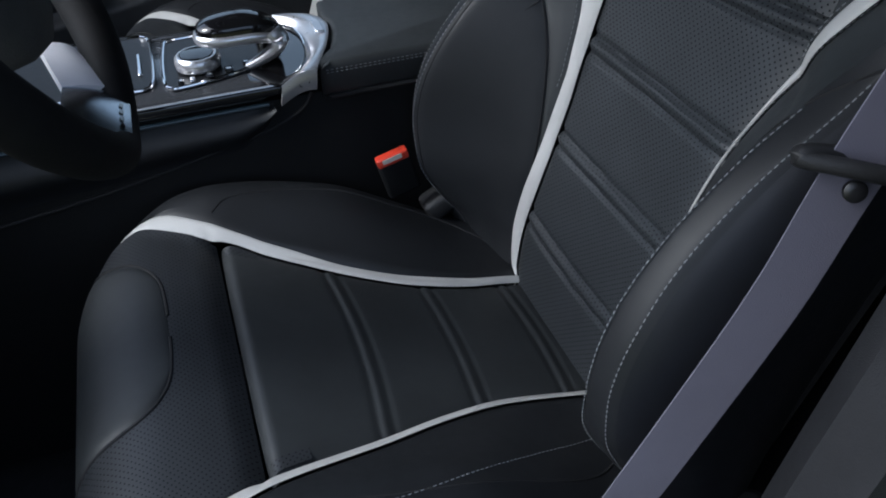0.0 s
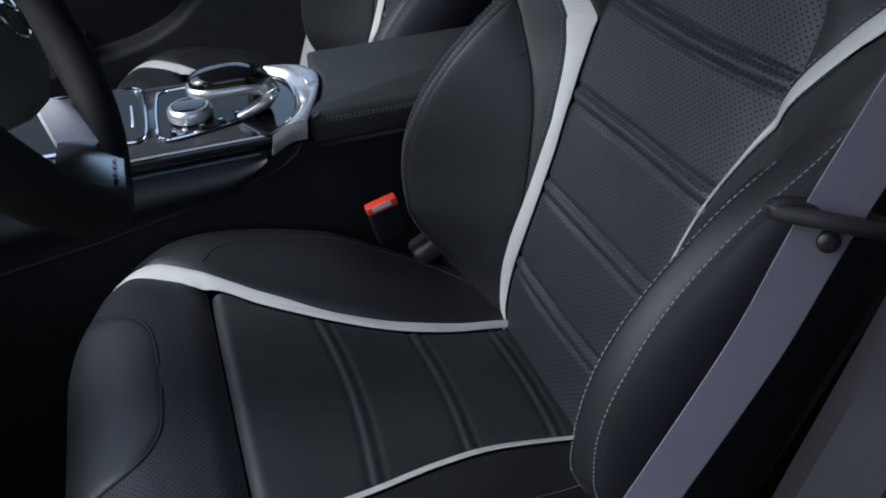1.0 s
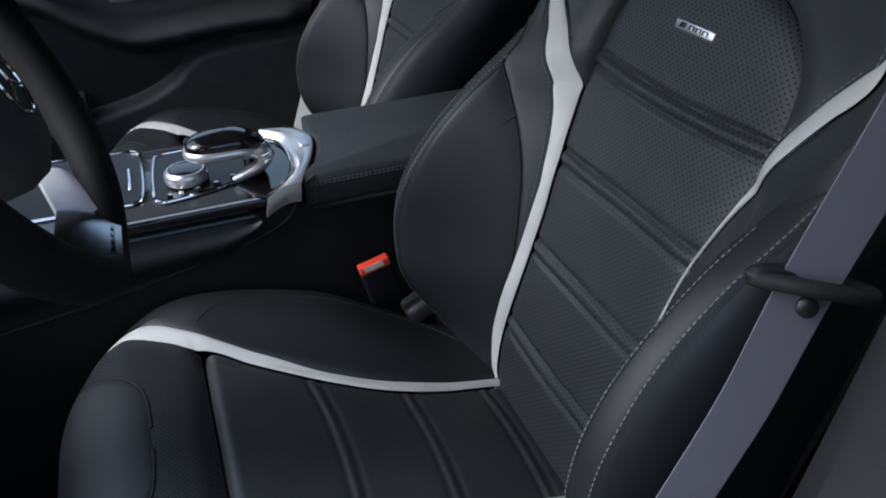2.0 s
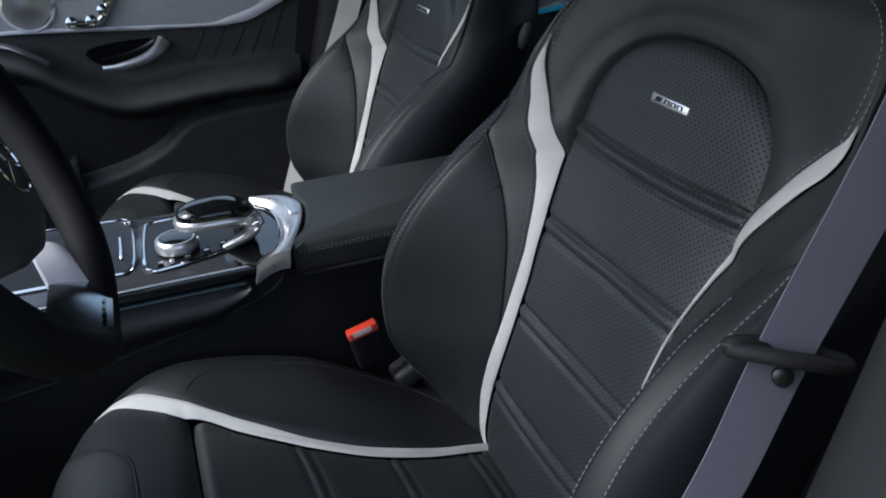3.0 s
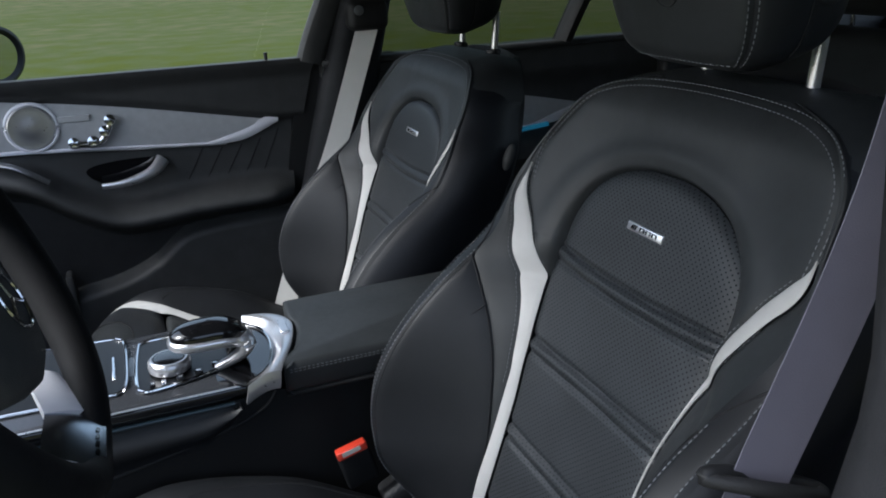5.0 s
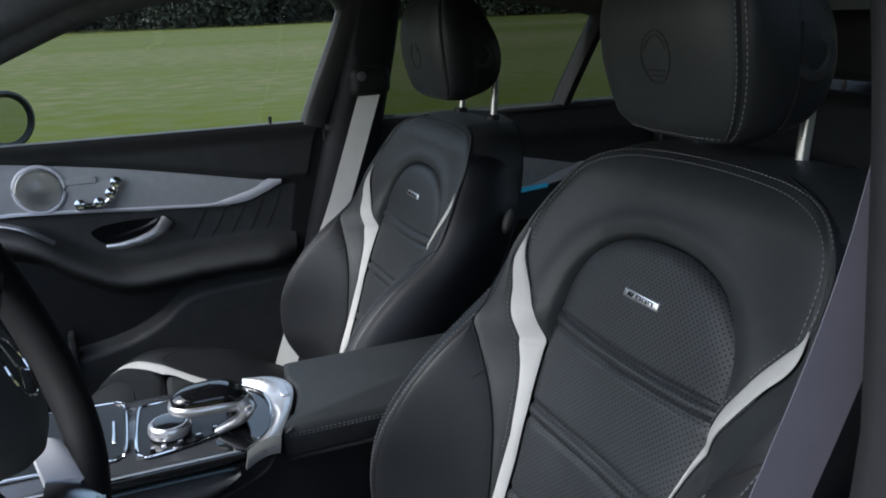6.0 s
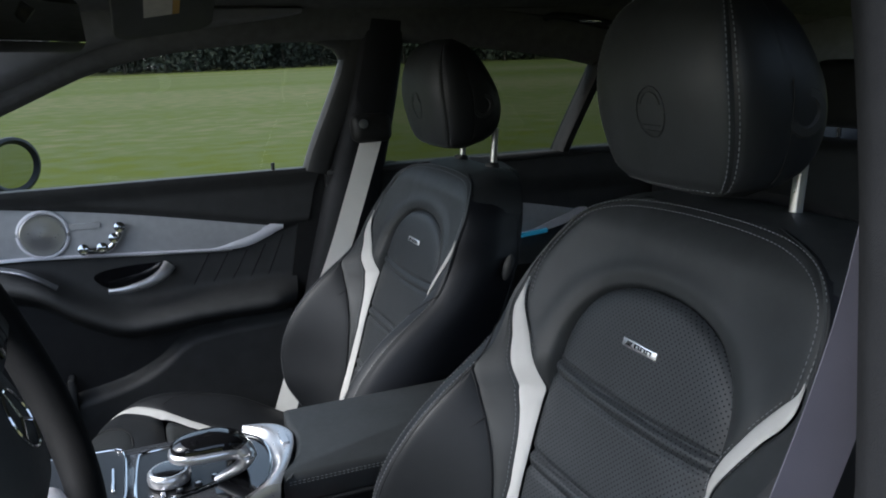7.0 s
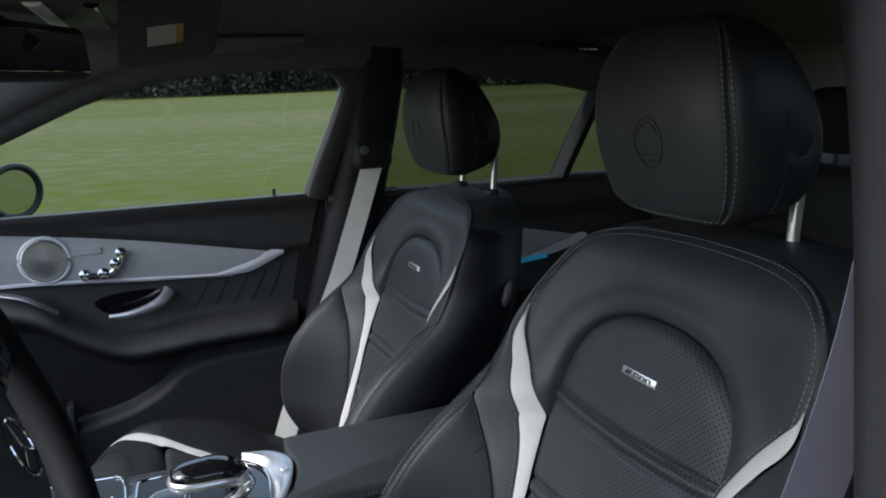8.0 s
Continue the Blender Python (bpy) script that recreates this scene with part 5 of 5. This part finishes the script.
win = solid("window_1", pane([(-1.0, 1.19), (-0.6, 1.195), (-0.3, 1.195), (0.09, 1.195)], [(-0.99, 1.2), (-0.55, 1.37), (-0.25, 1.49), (0.17, 1.50)]), clear, "clear front door window", "window", "structure")
win.visible_shadow = False
win = solid("window_2", pane([(0.22, 1.17), (0.5, 1.17), (0.9, 1.15), (1.1, 1.13)], [(0.26, 1.5), (0.5, 1.5), (0.85, 1.45), (1.15, 1.36)]), tinted, "dark tinted rear door window", "window", "structure")
win.visible_shadow = False
solid("window_corner", bar([(0.188, 1.37), (0.182, 1.43), (0.158, 1.478), (0.10, 1.502), (0.0, 1.51)], 0.05, 0.028), soft_plastic, "black rounded window corner seal", "trim", "structure")
solid("window_frame", bar([(0.100, 1.195), (0.117, 1.25), (0.177, 1.41), (0.20, 1.52)], 0.062, 0.03), soft_plastic, "charcoal window frame trim", "trim", "structure")
wing = thing("wing_mirror", (-0.53, 1.34, 1.19), "dark exterior wing mirror with green reflection", "wing mirror")
MN, MH = Vector((0.84, -0.54, 0.03)).normalized(), Vector((0.54, 0.84, 0.0))
M_AT = Matrix.Translation((-0.526, 1.305, 1.244)) @ Matrix((MH, MN.cross(MH), MN)).transposed().to_4x4() @ Matrix.Diagonal((1.4, 1, 1, 1))
for nm, prof, mat in (("mirror_shell", [(0.012, -0.06), (0.042, -0.048), (0.058, -0.022), (0.0625, 0.0), (0.061, 0.006), (0.055, 0.008), (0.0485, 0.003), (0.046, 0.0)], plastic), ("mirror_face", [(0.048, 0.0), (0.048, 0.0015), (0.001, 0.0015)], mirror_glass)):
    bm = spin(prof, (0, 0, 0), (0, 0, 1), 40)
    bmesh.ops.transform(bm, matrix=M_AT, verts=bm.verts)
    part(nm, bm, mat, wing)
part("mirror_foot", block(-0.60, -0.54, 1.20, 1.30, 1.17, 1.20, 0.01, 2), plastic, wing)

# ---- passenger's belt on the pillar ----
pbelt = thing("seat_belt", (0.1, 1.08, 0.7), "woven seat belt hanging from the middle pillar, toned pale as lit", "seat belt")
part("webbing", strap([(0.214, 1.075, 1.285), (0.203, 1.072, 1.255), (0.157, 1.068, 1.13), (0.106, 1.062, 1.0), (0.03, 1.035, 0.86), (-0.02, 1.005, 0.76), (-0.05, 0.99, 0.69)], (Vector((0.0215, -0.004, -0.006)), Vector((0.02, -0.006, -0.008))), n=50), webbing_lit, pbelt, "grey strap toned pale as lit")
part("upper_guide", block(0.165, 0.255, 1.055, 1.10, 1.262, 1.325, 0.018, 4), rubber, pbelt, "black belt guide")
part("guide_bolt", spin([(0.010, 0), (0.010, 0.004), (0.001, 0.006)], (0.187, 1.056, 1.305), (0, -1, 0), 20), brushed, pbelt)

# ---- rear door, rear bench ----
rdoor = thing("door_2", (0.6, 1.15, 0.5), "closed rear door with dark panel and metal trim", "door", "", "structure")
part("door_panel", sheet(lambda x, z: (x, 1.165 - 0.015 * ease((z - 1.09) / 0.04) - 0.05 * gauss(z - 0.92, 0.03), z), steps(0.12, 1.12, 30), steps(0.48, 1.195, 50), 0.03, back_to=(0, 1, 0)), soft_plastic, rdoor, "charcoal padded panel", 60)
rt, rb = curve([(0.3, 1.11), (0.597, 1.076), (0.81, 1.034)]), curve([(0.3, 1.0), (0.6, 0.988), (0.69, 0.993), (0.76, 1.008), (0.81, 1.032)])
rtrim = part("trim_panel", sheet(lambda x, v: (x, 1.158 - 0.003 * math.sin(math.pi * v), rb(x) + (rt(x) - rb(x)) * v), steps(0.3, 0.81, 40), steps(0, 1, 6), 0.004, back_to=(0, 1, 0)), metal_trim, rdoor, "grey metal trim")
part("trim_edge", sheet(lambda x, v: (x, 1.154, rb(x) + 0.002 + (0.006 + 0.018 * ease((x - 0.62) / 0.12) * clamp((0.815 - x) / 0.03)) * v), steps(0.5, 0.812, 30), steps(0, 1, 3), 0.003, back_to=(0, 1, 0)), gleam_paint, rtrim, "metal edge with a painted highlight")
part("light_guide", tube([(0.45, 1.152, 0.9845), (0.6, 1.152, 0.987), (0.69, 1.152, 0.994)], 0.006, 8), lit_strip, rtrim, "blue light strip")
part("sill_top", block(0.12, 1.12, 1.135, 1.2, 1.185, 1.2, 0.006, 2), soft_plastic, rdoor)

bench = thing("rear_bench", (1.0, CY, 0.42), "black leather rear bench", "bench")
part("bench_cushion", block(0.62, 1.15, CY - 0.66, CY + 0.66, 0.46, 0.72, 0.05, 5), leather, bench)
part("bench_back", block(1.12, 1.26, CY - 0.66, CY + 0.66, 0.66, 1.24, 0.05, 5, Matrix.Translation((1.15, 0, 0.7)) @ Matrix.Rotation(radians(16), 4, "Y") @ Matrix.Translation((-1.15, 0, -0.7))), leather, bench)
for y in (-0.02, 0.77):
    hr = thing("rear_headrest", (1.33, y, 1.2), "black leather rear headrest", "headrest", "rear headrests")
    part("head_cushion", block(1.27, 1.37, y - 0.13, y + 0.13, 1.24, 1.40, 0.035, 5), leather, hr)
    for sgn in (-1, 1):
        part("headrest_post", tube([(1.32, y + sgn * 0.06, 1.18), (1.32, y + sgn * 0.06, 1.26)], 0.006, 10), chrome, hr)
solid("wall_left_rear", block(0.28, 1.8, 2 * CY - 1.2, 2 * CY - 1.15, 0.4, 1.2, 0.01), soft_plastic, "charcoal rear door panel", "wall", "structure")
solid("pillar_rear_left", bar([(1.05, 1.1), (1.15, 1.3), (1.3, 1.36)], 0.2, 0.06, True), pillar_lit, "rear pillar trim, grey paled for the light on it", "trim", "structure")
solid("pillar_divider_left", bar([(0.727, 1.195), (0.745, 1.25), (0.80, 1.40), (0.815, 1.46)], 0.05, 0.05, True), rubber, "black rear window divider", "trim", "structure")
def left_pane():
    bm = pane([(0.22, 1.17), (0.5, 1.17), (0.9, 1.15), (1.1, 1.13)], [(0.26, 1.5), (0.5, 1.5), (0.85, 1.45), (1.15, 1.36)])
    for v in bm.verts:
        v.co.y = 2 * CY - v.co.y
    return bm
win = solid("window_3", left_pane(), tinted, "dark tinted rear door window", "window", "structure")
win.visible_shadow = False

# ---- under the roof ----
mir = thing("rear_view_mirror", (-0.37, 0.37, 1.52), "black framed rear-view mirror under the roof", "mirror")
mm = Matrix.Translation((-0.384, 0.385, 1.497)) @ Matrix.Rotation(radians(-24), 4, "Z") @ Matrix.Rotation(radians(-4), 4, "Y")
part("mirror_frame", block(-0.022, 0.006, -0.125, 0.125, -0.033, 0.033, 0.0135, 5, mm), rubber, mir)
part("mirror_face", block(0.0055, 0.0075, -0.114, 0.114, -0.023, 0.023, 0.0008, 1, mm), mirror_glass, mir, "dark reflecting glass")
part("mirror_arm", tube([(-0.38, 0.37, 1.50), (-0.42, 0.37, 1.53), (-0.47, 0.37, 1.545)], 0.011, 10), plastic, mir)
visor = thing("sun_visor", (-0.2, 0.8, 1.57), "dark fabric sun visor with a small pale label", "sun visor")
mv = Matrix.Translation((-0.21, 0.83, 1.548)) @ Matrix.Rotation(radians(-25), 4, "X") @ Matrix.Rotation(radians(-8), 4, "Y")
board = [(cx + 0.028 * math.cos(a + q), cy + 0.028 * math.sin(a + q)) for cx, cy, q in ((0.057, 0.082, 0), (-0.057, 0.082, math.pi / 2), (-0.057, -0.092, math.pi), (0.057, -0.092, 1.5 * math.pi)) for a in steps(0, math.pi / 2, 6)]
bm = prism([(x, y, -0.007) for x, y in board], (0, 0, 0.014), 0.003, 2)
bmesh.ops.transform(bm, matrix=mv, verts=bm.verts)
part("visor_board", bm, soft_plastic, visor)
part("visor_label", block(-0.035, 0.012, -0.03, 0.035, -0.0079, -0.0072, 0, 1, mv), paper, visor, "pale warning label")
part("label_patch", block(0.0125, 0.024, -0.03, 0.035, -0.0079, -0.0072, 0, 1, mv), material("label_orange", (0.5, 0.3, 0.08), 0.7), visor)
grab = thing("grab_handle", (0.73, 1.05, 1.52), "black folding grab handle on the roof rail", "grab handle")
part("handle_bar", tube(spline([(0.63, 1.052, 1.515), (0.645, 1.03, 1.522), (0.70, 1.02, 1.518), (0.77, 1.02, 1.505), (0.82, 1.03, 1.497), (0.835, 1.052, 1.487)], 30), 0.010, 10, flat=0.7), plastic, grab)
part("hinge_clip", block(0.70, 0.76, 1.010, 1.020, 1.504, 1.512, 0.002, 2), chrome, grab, "small bright clip")
over = thing("overhead_console", (-0.3, CY, 1.57), "dark overhead console with a chrome strip", "overhead console")
part("console_shell", block(-0.43, -0.29, CY - 0.13, CY + 0.26, 1.538, 1.575, 0.014, 4), soft_plastic, over)
part("chrome_strip", tube([(-0.371, 0.262, 1.537), (-0.366, 0.43, 1.537), (-0.36, 0.61, 1.537)], 0.009, 10, flat=0.4), gleam_paint, over, "chrome strip with a painted highlight")
part("gloss_edge", tube([(-0.318, 0.27, 1.537), (-0.31, 0.43, 1.537), (-0.30, 0.61, 1.538)], 0.008, 10, flat=0.6), gloss_black, over, "gloss black edge")
